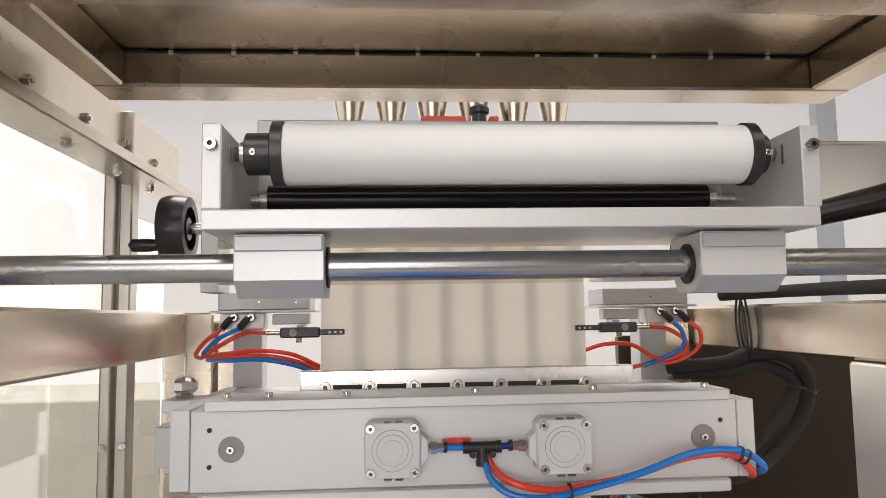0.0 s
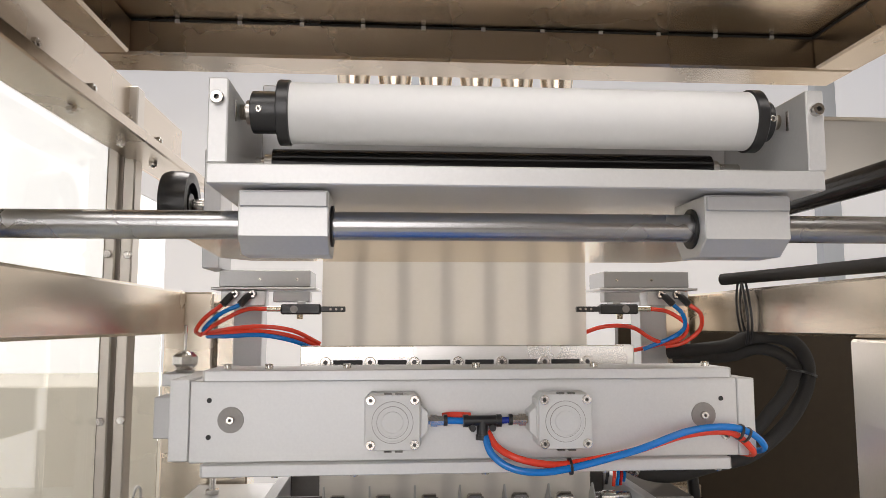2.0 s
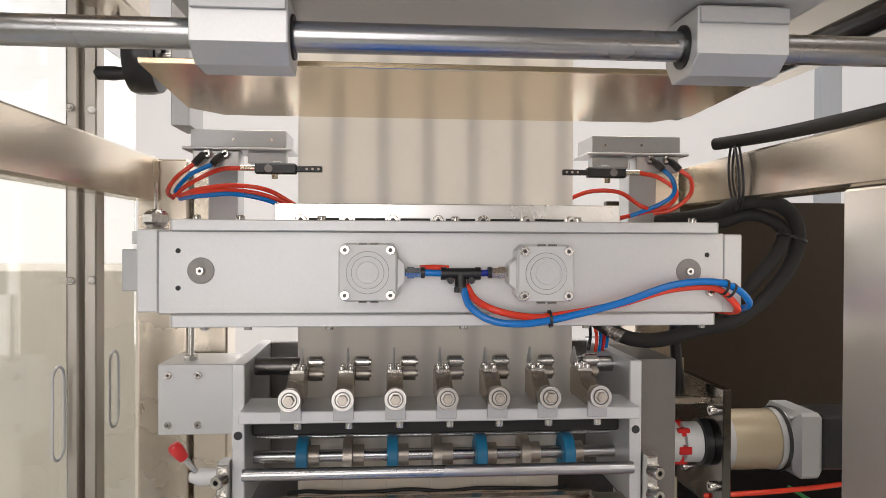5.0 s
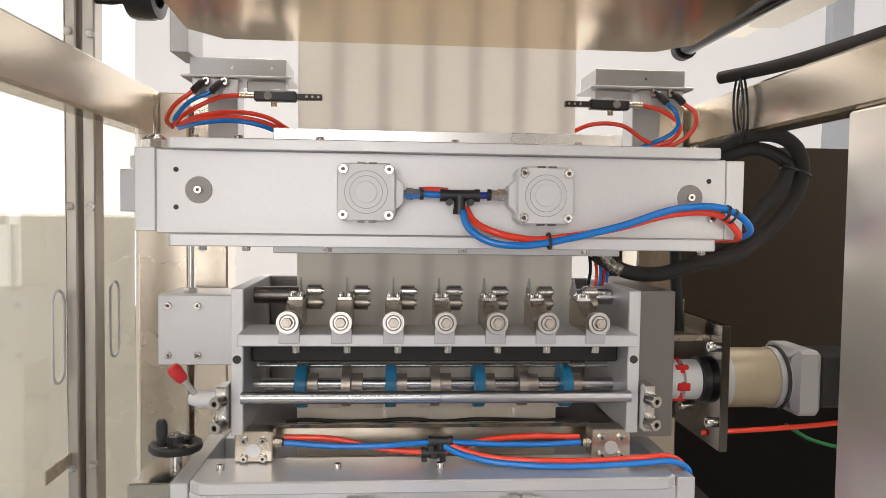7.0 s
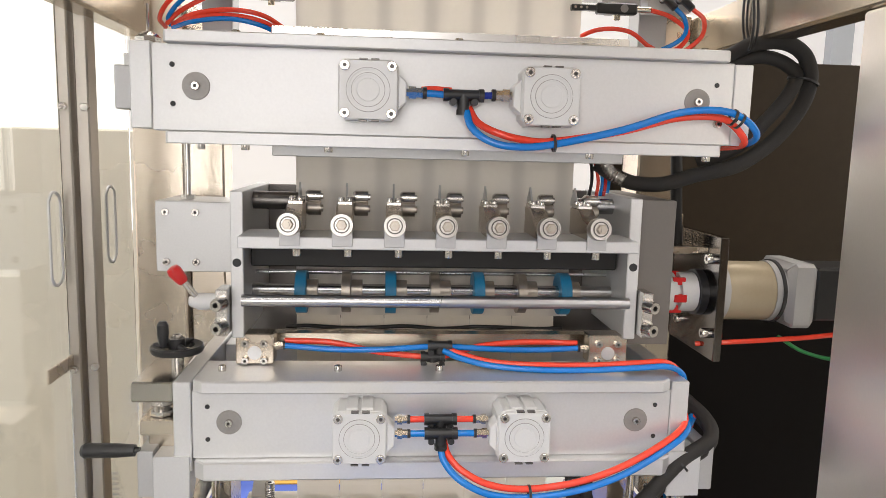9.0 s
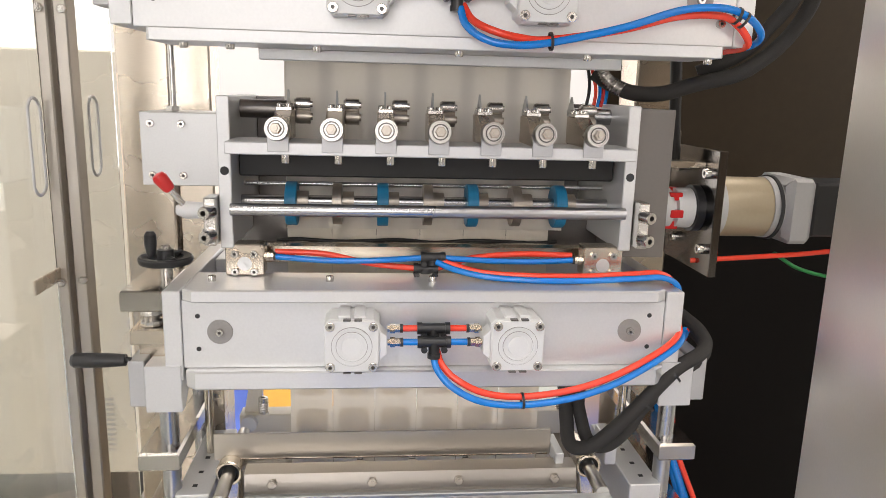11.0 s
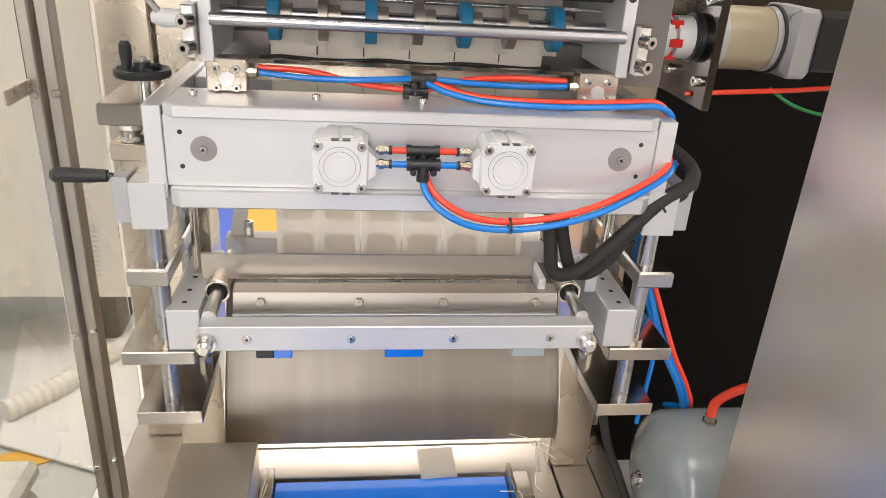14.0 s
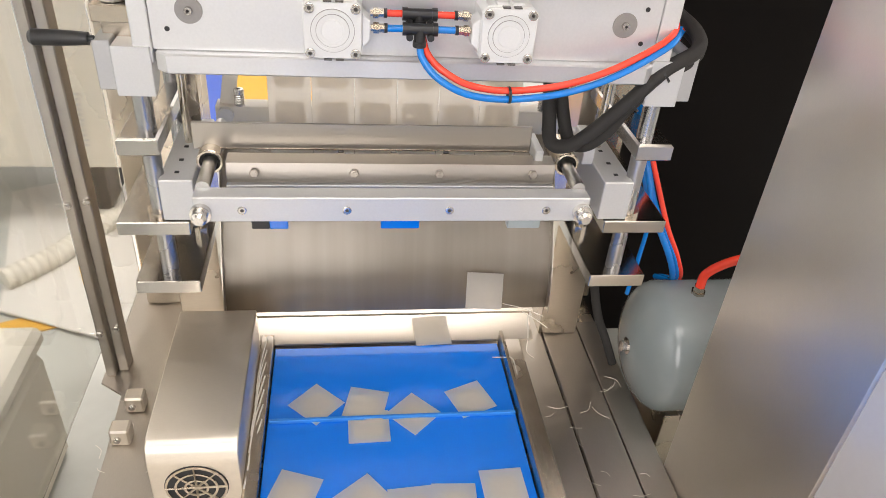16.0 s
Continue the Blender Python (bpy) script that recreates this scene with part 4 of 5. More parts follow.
for k in range(7):
    x = -0.168 + 0.0633 * k
    kh = part("knife_holder", prism([(0.958, 1.1153), (1.048, 1.1153), (1.048, 1.150), (1.010, 1.150), (0.985, 1.138), (0.958, 1.134)], "x", x - 0.0105, x + 0.0105, 0.0008), M_STEEL, su)
    part("holder_front", bx(x - 0.0125, x + 0.0125, 0.9515, 0.9545, 1.104, 1.136, 0.0006), M_ALU_DULL, kh)
    ax = Vector((0, -1, 0.10))
    part("lock_nut", lathe((x, 0.960, 1.130), ax, [(0, 0), (0, 0.0135), (0.006, 0.0135), (0.006, 0)], 6), M_RING, kh)
    part("knurled_knob", lathe((x, 0.953, 1.1305), ax, [(0, 0), (0, 0.0132), (0.002, 0.0140), (0.014, 0.0140), (0.016, 0.0132), (0.016, 0.0118), (0.0152, 0.0112), (0.0152, 0.0088), (0.016, 0.0082), (0.016, 0)], 32), M_KNURL, kh)
    bolt(kh, (x, 0.9368, 1.1322), ax, 0.0068, 0.0075, hexhead=True, material=M_RING)
    # The groove's shade is a dark ring laid on the knob face.
    part("knob_groove_shade", lathe((x, 0.9371, 1.1321), ax, [(0, 0.0082), (0.0006, 0.0082), (0.0006, 0.0098), (0, 0.0098)], 28), M_SOCKET_SHADE, kh)
    part("blade_clamp", bx(x - 0.0095, x + 0.0095, 1.012, 1.046, 1.1503, 1.155, 0.0006), M_BOLT, kh)
    for u in (-0.0055, 0.0055):
        for y in (1.019, 1.037):
            bolt(kh, (x + u, y, 1.155), UP, 0.0038, 0.004)
    part("blade", prism([(1.040, 1.15), (1.085, 1.15), (1.085, 1.156), (1.068, 1.176), (1.052, 1.156)], "x", x - 0.0012, x + 0.0012, 0), M_ALU, kh)
    for z, r in ((1.158, 0.0085), (1.142, 0.0095)):
        part("guide_pin", lathe((x + 0.009, 1.058, z), RIGHT, [(0, 0), (0, r * 0.7), (0.003, r), (0.020, r), (0.020, r * 0.5), (0.023, r * 0.5), (0.023, 0)], 18), M_BOLT if z > 1.15 else M_RING, kh)
    bolt(su, (x + 0.006, 0.975, 1.0998), DOWN, 0.0055, 0.011)
part("black_bar", bx(-0.228, 0.265, 1.03, 1.05, 1.066, 1.097, 0.002), M_RUBK, su, "flat black bar")
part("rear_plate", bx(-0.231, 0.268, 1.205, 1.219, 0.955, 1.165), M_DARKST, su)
part("front_shaft", cy((-0.231, 0.982, 1.030), (0.268, 0.982, 1.030), 0.0078, 24), M_ROD, su)
part("inner_shaft", cy((-0.231, 1.062, 1.029), (0.268, 1.062, 1.029), 0.0085, 24), M_ROD, su)
part("inner_shaft", cy((-0.231, 1.085, 1.050), (0.268, 1.085, 1.050), 0.003, 16), M_ROD, su)
for k in range(7):
    x = -0.165 + 0.0608 * k
    if k % 2 == 0:
        part("ring_roller", lathe((x - 0.0065, 1.064, 1.026), RIGHT, [(-0.001, 0.008), (-0.001, 0.0285), (0.0, 0.0295), (0.013, 0.0295), (0.014, 0.0285), (0.014, 0.008)], 36), M_RINGB, su, "blue urethane ring roller")
    else:
        part("ring_roller", lathe((x - 0.005, 1.064, 1.026), RIGHT, [(-0.001, 0.008), (-0.001, 0.0280), (0.011, 0.0280), (0.011, 0.008)], 36), M_RING, su)
    part("collar", cy((x + 0.007, 1.062, 1.029), (x + 0.022, 1.062, 1.029), 0.0145, 24), M_RING, su)
for s, xs in ((-1, (-0.262, -0.248)), (1, (0.285, 0.299))):
    part("clamp_block", bx(*xs, 0.975, 1.01, 0.985, 1.045), M_BOLT, su)
    for z in (0.998, 1.028):
        bolt(su, (sum(xs) / 2 - s * 0.002, 0.975, z), (s * 0.35, -0.93, 0), 0.0085, 0.017)
        bolt(su, (sum(xs) / 2 + s * 0.006, 0.99, z), (s, 0, 0), 0.006, 0.006)
lv = part("clamp_lever", lathe((-0.262, 0.985, 1.028), LEFT, [(0, 0), (0, 0.010), (0.022, 0.011), (0.034, 0.006), (0.034, 0)], 20), M_CAST, su, "clamping lever with a red knob")
part("lever_arm", cy((-0.285, 0.983, 1.032), (-0.303, 0.975, 1.058), 0.004, 12), M_BOLT, lv)
part("lever_knob", lathe((-0.300, 0.976, 1.054), (-0.018, -0.008, 0.026), [(0, 0), (0, 0.006), (0.003, 0.0075), (0.018, 0.009), (0.023, 0.007), (0.025, 0)], 20), M_KNOBR, lv)

# drive motor
dm = thing("drive_motor", (0.55, 1.16, 0.95), "beige and grey geared motor with a coupling on a steel bracket", "motor")
part("mount_plate", bx(0.446, 0.459, 1.10, 1.27, 0.915, 1.105), M_PLATE, dm, "dark polished steel mounting plate")
part("mount_corner", bx(0.39, 0.459, 1.272, 1.285, 1.02, 1.125), M_STEEL, dm)
part("mount_foot", bx(0.346, 0.446, 1.14, 1.27, 1.075, 1.085), M_STEEL, dm)
for y, z in ((1.12, 1.07), (1.12, 0.955), (1.22, 1.07), (1.22, 0.955)):
    bolt(dm, (0.446, y, z), LEFT, 0.008, 0.012)
cpl = part("coupling", lathe((0.372, 1.16, 1.012), RIGHT, [(0, 0), (0, 0.031), (0.026, 0.031), (0.026, 0.02), (0.034, 0.02), (0.034, 0.031), (0.06, 0.031), (0.06, 0)], 32), M_CAST, dm)
for k in range(6):
    a = k * math.pi / 3 + 0.2
    part("coupling_insert", bx(0.392, 0.412, 1.16 + 0.027 * math.cos(a) - 0.006, 1.16 + 0.027 * math.cos(a) + 0.006, 1.012 + 0.027 * math.sin(a) - 0.006, 1.012 + 0.027 * math.sin(a) + 0.006), M_KNOBR, cpl)
part("bearing_ring", cy((0.433, 1.16, 1.012), (0.4455, 1.16, 1.012), 0.036, 28), M_PLASK, dm)
part("gearbox", lathe((0.460, 1.16, 1.015), RIGHT, [(0, 0), (0, 0.042), (0.010, 0.0465), (0.095, 0.0465), (0.105, 0.044), (0.105, 0)], 40), M_GEAR, dm, "beige cylindrical gearbox")
part("gearbox_ring", cy((0.4595, 1.16, 1.015), (0.474, 1.16, 1.015), 0.048, 40), M_ALU_DULL, dm)
part("gearbox_ring", cy((0.548, 1.16, 1.015), (0.565, 1.16, 1.015), 0.048, 40), M_ALU_DULL, dm)
part("cable_tie", lathe((0.557, 1.16, 1.015), RIGHT, [(0, 0.048), (0, 0.0505), (0.005, 0.0505), (0.005, 0.048), (0, 0.048)], 36), M_PLASK, dm)
part("gear_flange", prism([(1.115, 0.965), (1.205, 0.965), (1.21, 0.97), (1.21, 1.06), (1.205, 1.065), (1.115, 1.065), (1.11, 1.06), (1.11, 0.97)], "x", 0.565, 0.612, 0.010), M_ALU_DULL, dm)
part("motor_body", bx(0.612, 0.80, 1.118, 1.202, 0.975, 1.058, 0.004), M_PLASK, dm)
for y in (1.12, 1.2):
    for z in (0.975, 1.055):
        bolt(dm, (0.459, y, z), RIGHT, 0.005, 0.006)
cb_ = thing("motor_cable", (0.6, 1.13, 0.93), "orange and green motor cables under the gearbox", "cable")
part("cable", tb([(0.44, 1.15, 0.93), (0.52, 1.13, 0.940), (0.6, 1.13, 0.945), (0.7, 1.13, 0.952), (0.85, 1.14, 0.94)], 0.004), M_RED, cb_)
part("cable", tb([(0.57, 1.14, 0.945), (0.62, 1.14, 0.918), (0.7, 1.14, 0.905), (0.85, 1.14, 0.915)], 0.003), mat("green_cable", (0.02, 0.25, 0.06), 0.35), cb_)

# ---------------------------------------------------------------- lower sealing beam
lb = thing("lower_sealing_beam", (CX, 1.0, 0.81), "silver aluminium sealing beam with bevelled flanges and two air cylinders", "sealing beam")
LY = 0.944
part("beam_body", bx(-0.286, 0.318, LY, 1.02, 0.838, 0.925), M_SATIN, lb)
part("end_block", bx(-0.308, -0.2865, LY - 0.001, 1.22, 0.822, 0.936), M_SATIN, lb)
part("end_block", bx(0.3185, 0.342, LY - 0.001, 1.22, 0.822, 0.936), M_SATIN, lb)
for z0, z1, x0, x1, fl_ in ((0.925, 0.941, -0.283, 0.315, "top_flange"), (0.814, 0.838, -0.283, 0.321, "bottom_flange")):
    part(fl_, prism([(x0 + 0.013, LY - 0.014), (x1 - 0.013, LY - 0.014), (x1, LY - 0.003), (x1, 1.02), (x0, 1.02), (x0, LY - 0.003)], "z", z0, z1, 0.002), M_SATIN, lb)
part("rear_beam", bx(-0.286, 0.318, 1.14, 1.21, 0.825, 0.930), M_SATIN, lb)
part("seal_jaw", bx(-0.19, 0.25, 1.02, 1.088, 0.86, 0.92), M_ALU_DULL, lb)
for x0, x1 in ((-0.26, -0.182), (0.205, 0.295)):
    part("slide_housing", bx(x0, x1, 1.146, 1.20, 0.9303, 0.995), M_DARKST, lb, "dark steel slide housing")
part("cross_strip", prism([(1.066, 0.944), (1.078, 0.944), (1.082, 0.966), (1.079, 0.970), (1.070, 0.970), (1.066, 0.966)], "x", -0.202, 0.241, 0.001), M_STEEL_H, lb)
for x in (-0.209, 0.241):
    part("strip_bracket", bx(x, x + 0.007, 1.03, 1.082, 0.9412, 0.966, 0.001), M_STEEL, lb)
for x in (-0.241, 0.273):
    cover_disc(lb, x, LY, 0.885)
for x in (-0.267, 0.298):
    for z in (0.863, 0.905):
        dark_hole(lb, x, LY, z)
la = air_cylinder(lb, -0.080, 0.883, 0.893, LY, s=0.0325, port=1)
lc = air_cylinder(lb, 0.118, 0.883, 0.893, LY, s=0.0325, port=-1)
for dz in (0.0, 0.013):
    push_fitting(lb, (-0.038, 0.906 + dz, 0.884 + dz), RIGHT, 0.005, 0.018)
    push_fitting(lb, (0.077, 0.906 + dz, 0.884 + dz), LEFT, 0.005, 0.018)
    tee_fitting(lb, (0.018, 0.906 + dz, 0.884 + dz), 0.020, 0.020 if dz == 0 else 0.012)
    m_ = M_RED if dz else M_BLUE
    part("air_tube", tb([(-0.022, 0.906 + dz, 0.884 + dz), (0.0, 0.906 + dz, 0.884 + dz)], 0.004), m_, lb)
    part("air_tube", tb([(0.037, 0.906 + dz, 0.884 + dz), (0.06, 0.906 + dz, 0.884 + dz)], 0.004), m_, lb)
part("air_tube", tb([(0.018, 0.904, 0.866), (0.022, 0.897, 0.852), (0.040, 0.888, 0.833), (0.075, 0.882, 0.817), (0.125, 0.882, 0.812), (0.19, 0.888, 0.818), (0.25, 0.90, 0.833), (0.31, 0.92, 0.857), (0.342, 0.94, 0.872), (0.352, 0.98, 0.878), (0.357, 1.06, 0.878), (0.362, 1.15, 0.87)], 0.0042), M_BLUE, lb)
part("air_tube", tb([(0.022, 0.912, 0.872), (0.028, 0.903, 0.856), (0.045, 0.893, 0.841), (0.078, 0.887, 0.826), (0.125, 0.886, 0.821), (0.19, 0.892, 0.827), (0.25, 0.904, 0.842), (0.31, 0.924, 0.865), (0.340, 0.945, 0.88), (0.350, 0.985, 0.888), (0.355, 1.06, 0.888), (0.360, 1.15, 0.88)], 0.0042), M_RED, lb)
tie(lb, (0.125, 0.884, 0.8165), (1, 0, 0.05), 0.009)
for x0, x1 in ((-0.243, -0.195), (0.224, 0.276)):
    sw = part("valve_block", bx(x0, x1, 1.0, 1.03, 0.942, 0.982), M_STEEL, lb)
    part("valve_button", cy(((x0 + x1) / 2, 0.9992, 0.957), ((x0 + x1) / 2, 1.001, 0.957), 0.009, 24), M_SATIN, sw)
    for u in (0.25, 0.75):
        for z in (0.970, 0.947):
            bolt(sw, (x0 + (x1 - x0) * u, 1.0, z), FRONT, 0.005, 0.005)
push_fitting(lb, (-0.195, 1.005, 0.966), RIGHT, 0.005, 0.014)
push_fitting(lb, (0.224, 1.005, 0.963), LEFT, 0.005, 0.014)
tee_fitting(lb, (0.022, 1.0, 0.967), 0.016, 0.010)
tee_fitting(lb, (0.013, 1.004, 0.951), 0.016, 0.006)
part("air_tube", tb([(-0.182, 1.004, 0.966), (-0.12, 1.0, 0.962), (-0.06, 0.996, 0.963), (0.006, 1.0, 0.966)], 0.0039), M_BLUE, lb)
part("air_tube", tb([(-0.182, 1.010, 0.971), (-0.12, 1.012, 0.968), (-0.06, 1.006, 0.957), (0.0, 1.004, 0.951)], 0.0039), M_RED, lb)
part("air_tube", tb([(0.038, 1.0, 0.966), (0.10, 0.998, 0.963), (0.16, 1.0, 0.962), (0.21, 1.005, 0.963)], 0.0039), M_BLUE, lb)
part("air_tube", tb([(0.026, 1.004, 0.951), (0.05, 1.005, 0.958), (0.08, 1.006, 0.966), (0.14, 1.010, 0.970), (0.21, 1.012, 0.968)], 0.0039), M_RED, lb)
part("air_tube", tb([(0.026, 0.995, 0.962), (0.05, 0.985, 0.954), (0.09, 0.972, 0.948), (0.15, 0.962, 0.946), (0.22, 0.958, 0.947), (0.28, 0.958, 0.950), (0.32, 0.962, 0.950), (0.345, 0.972, 0.935), (0.352, 0.985, 0.905), (0.358, 1.0, 0.87), (0.375, 1.03, 0.82), (0.385, 1.06, 0.74)], 0.004), M_BLUE, lb)
part("air_tube", tb([(0.026, 1.0, 0.966), (0.05, 0.992, 0.958), (0.09, 0.98, 0.951), (0.15, 0.970, 0.950), (0.22, 0.966, 0.951), (0.28, 0.966, 0.954), (0.32, 0.972, 0.953), (0.346, 0.985, 0.93), (0.352, 1.0, 0.87), (0.37, 1.04, 0.81), (0.38, 1.07, 0.73)], 0.004), M_RED, lb)
for x in (-0.255, -0.11, 0.02, 0.2):
    bolt(lb, (x, 0.975, 0.941), UP, 0.005, 0.007)

# left adjusting gear of the lower beam
hand_wheel("hand_wheel", (-0.322, 1.02, 0.961), UP, 0.034, (-0.012, -0.020, 0.004), "black hand wheel with an upright grip on a steel plate", 0.72, 0.5)
ag = thing("adjusting_gear", (-0.335, 0.99, 0.78), "stainless adjusting bracket with a knob and a black crank handle", "bracket")
part("top_plate", bx(-0.360, -0.309, 0.95, 1.07, 0.908, 0.934, 0.002), M_POLISH, ag)
part("wheel_stem", cy((-0.322, 1.02, 0.934), (-0.322, 1.02, 0.958), 0.008, 16), M_BOLT, ag)
part("lock_knob", lathe((-0.330, 0.975, 0.885), UP, [(0, 0), (0, 0.014), (0.006, 0.014), (0.008, 0.010), (0.014, 0.014), (0.024, 0.013), (0.028, 0.008), (0.031, 0.008), (0.031, 0)], 10), M_BOLT, ag)
part("side_block", bx(-0.352, -0.309, 0.955, 1.06, 0.864, 0.884), M_STEEL, ag)
part("side_block", bx(-0.348, -0.309, 0.975, 1.09, 0.80, 0.862), M_STEEL, ag)
part("crank_handle", lathe((-0.352, 0.955, 0.845), LEFT, [(0, 0), (0, 0.004), (0.006, 0.004), (0.006, 0.0075), (0.03, 0.009), (0.066, 0.0095), (0.070, 0.007), (0.070, 0)], 20), M_PLASK, ag, "black crank handle")

# ---------------------------------------------------------------- guide rods and cross-cutter below
gp = thing("guide_column", (-0.31, 1.0, 0.2), "stainless guide column with rods and clamp plates", "guide column", "pair of guide columns")
gq = thing("guide_column", (0.34, 1.0, 0.2), "stainless guide column with rods and clamp plates", "guide column", "pair of guide columns")
for col, s in ((gp, -1), (gq, 1)):
    X = lambda d: CX - 0.007 + s * d
    part("foot_block", prism([(0.94, 0.842), (1.16, 0.842), (1.16, 0.812), (0.985, 0.812), (0.955, 0.782), (0.94, 0.782)], "x", min(X(0.304), X(0.348)), max(X(0.304), X(0.348))), M_ALU, col)
    part("foot_block", bx(X(0.350), X(0.370), 0.95, 1.05, 0.785, 0.845), M_ALU_DULL, col)
    for y in (0.965, 1.13):
        part("guide_rod", cy((X(0.328), y, 0.49), (X(0.328), y, 0.80), 0.0115, 28), M_ROD, col)
    part("clamp_plate", prism([(X(0.312), 0.94), (X(0.362), 0.94), (X(0.362), 1.02), (X(0.340), 1.06), (X(0.340), 1.18), (X(0.312), 1.18)][::s], "z", 0.701, 0.726, 0.003), M_POLISH, col)
    part("carrier_plate", bx(X(0.288), X(0.382), 0.94, 1.20, 0.584, 0.604), M_POLISH, col)
    part("rod_collar", cy((X(0.328), 0.965, 0.604), (X(0.328), 0.965, 0.612), 0.018, 24), M_STEEL, col)
    part("bottom_plate", bx(X(0.285), X(0.372), 0.94, 1.12, 0.486, 0.507), M_POLISH, col)
    part("carrier_block", bx(X(0.278), X(0.321), 0.945, 1.13, 0.6045, 0.665), M_ALU, col)
    part("tie_rod", cy((X(0.30), 1.06, 0.507), (X(0.30), 1.06, 0.80), 0.006, 16), M_BRASS, col)
    part("tie_nut", cy((X(0.30), 1.06, 0.507), (X(0.30), 1.06, 0.522), 0.010, 6), M_BRASS, col)
    part("upright", bx(X(0.300), X(0.375), 1.16, 1.24, 0.20, 0.80), M_STEEL, col)
    for y in (0.965, 1.0, 1.04):
        part("slot", bx(X(0.298), X(0.304), y, y + 0.006, 0.6645, 0.6655, 0), M_DARKHOLE, col)
    sl = part("bush", lathe((s * 0.245, 0.980, 0.674), BACK, [(0, 0.0138), (0, 0.0165), (0.001, 0.0175), (0.065, 0.0175), (0.065, 0.0138), (0, 0.0138)], 28), M_BRASS, col)
    part("bush_seal", lathe((s * 0.245, 0.986, 0.674), FRONT, [(0, 0.0138), (0.0015, 0.0136), (0.0015, 0.0092), (0, 0.0092)], 28), M_RUBK, sl)
    part("bush_holder", bx(X(0.262), X(0.279), 1.008, 1.06, 0.66, 0.70), M_ALU, col)

dfl = thing("deflector_strip", (CX, 0.985, 0.69), "long brushed stainless deflector strip", "deflector")
part("strip", bx(-0.268, 0.194, 1.000, 1.004, 0.683, 0.722), M_DULLST, dfl)
part("end_lug", bx(0.1945, 0.206, 0.97, 1.03, 0.680, 0.70), M_ALU, dfl)
part("lip", bx(-0.262, 0.19, 0.9985, 0.9997, 0.684, 0.686, 0.0003), M_STEEL_SHADED, dfl)

ct = thing("cutting_bar", (CX, 0.92, 0.64), "grey aluminium cutter bar on two sliding rods", "cutter bar")
part("front_bar", bx(-0.254, 0.254, 0.888, 0.915, 0.638, 0.673), M_ALU, ct)
part("blade_bar", prism([(0.955, 0.662), (0.960, 0.684), (0.985, 0.686), (0.985, 0.656), (0.958, 0.656)], "x", -0.222, 0.222), M_DULLST, ct)
part("blade_foot", bx(-0.222, 0.222, 0.95, 0.985, 0.648, 0.656), M_ALU_DULL, ct)
for x in (-0.245, 0.245):
    part("slide_rod", cy((x, 0.915, 0.672), (x, 1.10, 0.674), 0.009, 24), M_JAW, ct)
    part("rod_end", lathe((x, 0.888, 0.652), FRONT, [(0, 0), (0, 0.013), (0.008, 0.013), (0.008, 0.0095), (0.018, 0.0095), (0.022, 0.006), (0.022, 0)], 20), M_BOLT, ct)
for x in (-0.195, -0.065, 0.067, 0.196):
    bolt(ct, (x, 0.888, 0.655), FRONT, 0.0058, 0.0012)
for x in (-0.185, -0.055, 0.06, 0.19):
    bolt(ct, (x, 0.955, 0.672), (0, -1, 0.25), 0.0065, 0.006, hexhead=True, material=M_RING)
# Coloured blocks added for blue and pale patches showing below the bar.
for x0, x1, m_ in ((-0.189, -0.166, M_PLASK), (-0.166, -0.142, M_BELT), (-0.020, 0.032, M_BELT), (0.154, 0.200, M_PALE_PATCH)):
    part("clip", bx(x0, x1, 0.916, 0.930, 0.6085, 0.6375), m_, ct)
for x in (-0.222, 0.243):
    sp = thing("spring_post", (x, 1.138, 0.686), "small screw with a coil spring", "spring", "spring posts")
    part("screw", cy((x, 1.138, 0.686), (x, 1.138, 0.706), 0.004, 12), M_BOLT, sp)
    part("spring", tb([(x + 0.007 * math.cos(k * 1.05), 1.138 + 0.007 * math.sin(k * 1.05), 0.687 + 0.0006 * k) for k in range(32)], 0.0011, 6, 2), M_BOLT, sp)
    bolt(sp, (x, 1.138, 0.7062), UP, 0.0075, 0.007)
for x in (-0.072, 0.0, 0.074):
    cp = thing("web_clip", (x, 1.0, 0.676), "small dark spring clip behind the cutter blade", "clip", "web clips")
    part("body", bx(x - 0.007, x + 0.007, 0.9855, 0.996, 0.672, 0.6825, 0.0015), M_RING, cp)
    part("jaw", bx(x - 0.004, x + 0.004, 0.996, 1.0, 0.676, 0.684, 0.001), M_DARKST, cp)
pb = thing("pale_cross_bar", (CX, 1.15, 0.647), "pale cross bar with an upright arm behind the deflector strip", "bar")
part("bar", bx(-0.258, 0.275, 1.135, 1.165, 0.647, 0.686), M_CREAM, pb)
part("arm", prism([(-0.252, 0.6862), (-0.229, 0.6862), (-0.205, 0.85), (-0.224, 0.85)], "y", 1.145, 1.150, 0.0008), M_CREAM, pb)
part("end_screw", cy((-0.243, 1.126, 0.674), (-0.243, 1.135, 0.674), 0.012, 20), M_ALU, pb)
part("end_screw", cy((0.262, 1.126, 0.668), (0.262, 1.135, 0.668), 0.012, 20), M_ALU, pb)

# ---------------------------------------------------------------- chute, conveyor, tank
ch = thing("chute", (CX, 1.1, 0.33), "curved brushed stainless discharge chute", "chute")
bm = bmesh.new()
prof = [(1.175 - 0.115 * math.sin(math.pi * 0.5 * k / 14) ** 1.6 + 0.0 * k, 0.64 - 0.29 * (k / 14)) for k in range(15)]
rows = []
for y, z in prof:
    rows.append([bm.verts.new((-0.262 + 0.545 * i / 16, y, z)) for i in range(17)])
fs = [bm.faces.new((a[i], a[i + 1], b[i + 1], b[i])) for a, b in zip(rows, rows[1:]) for i in range(16)]
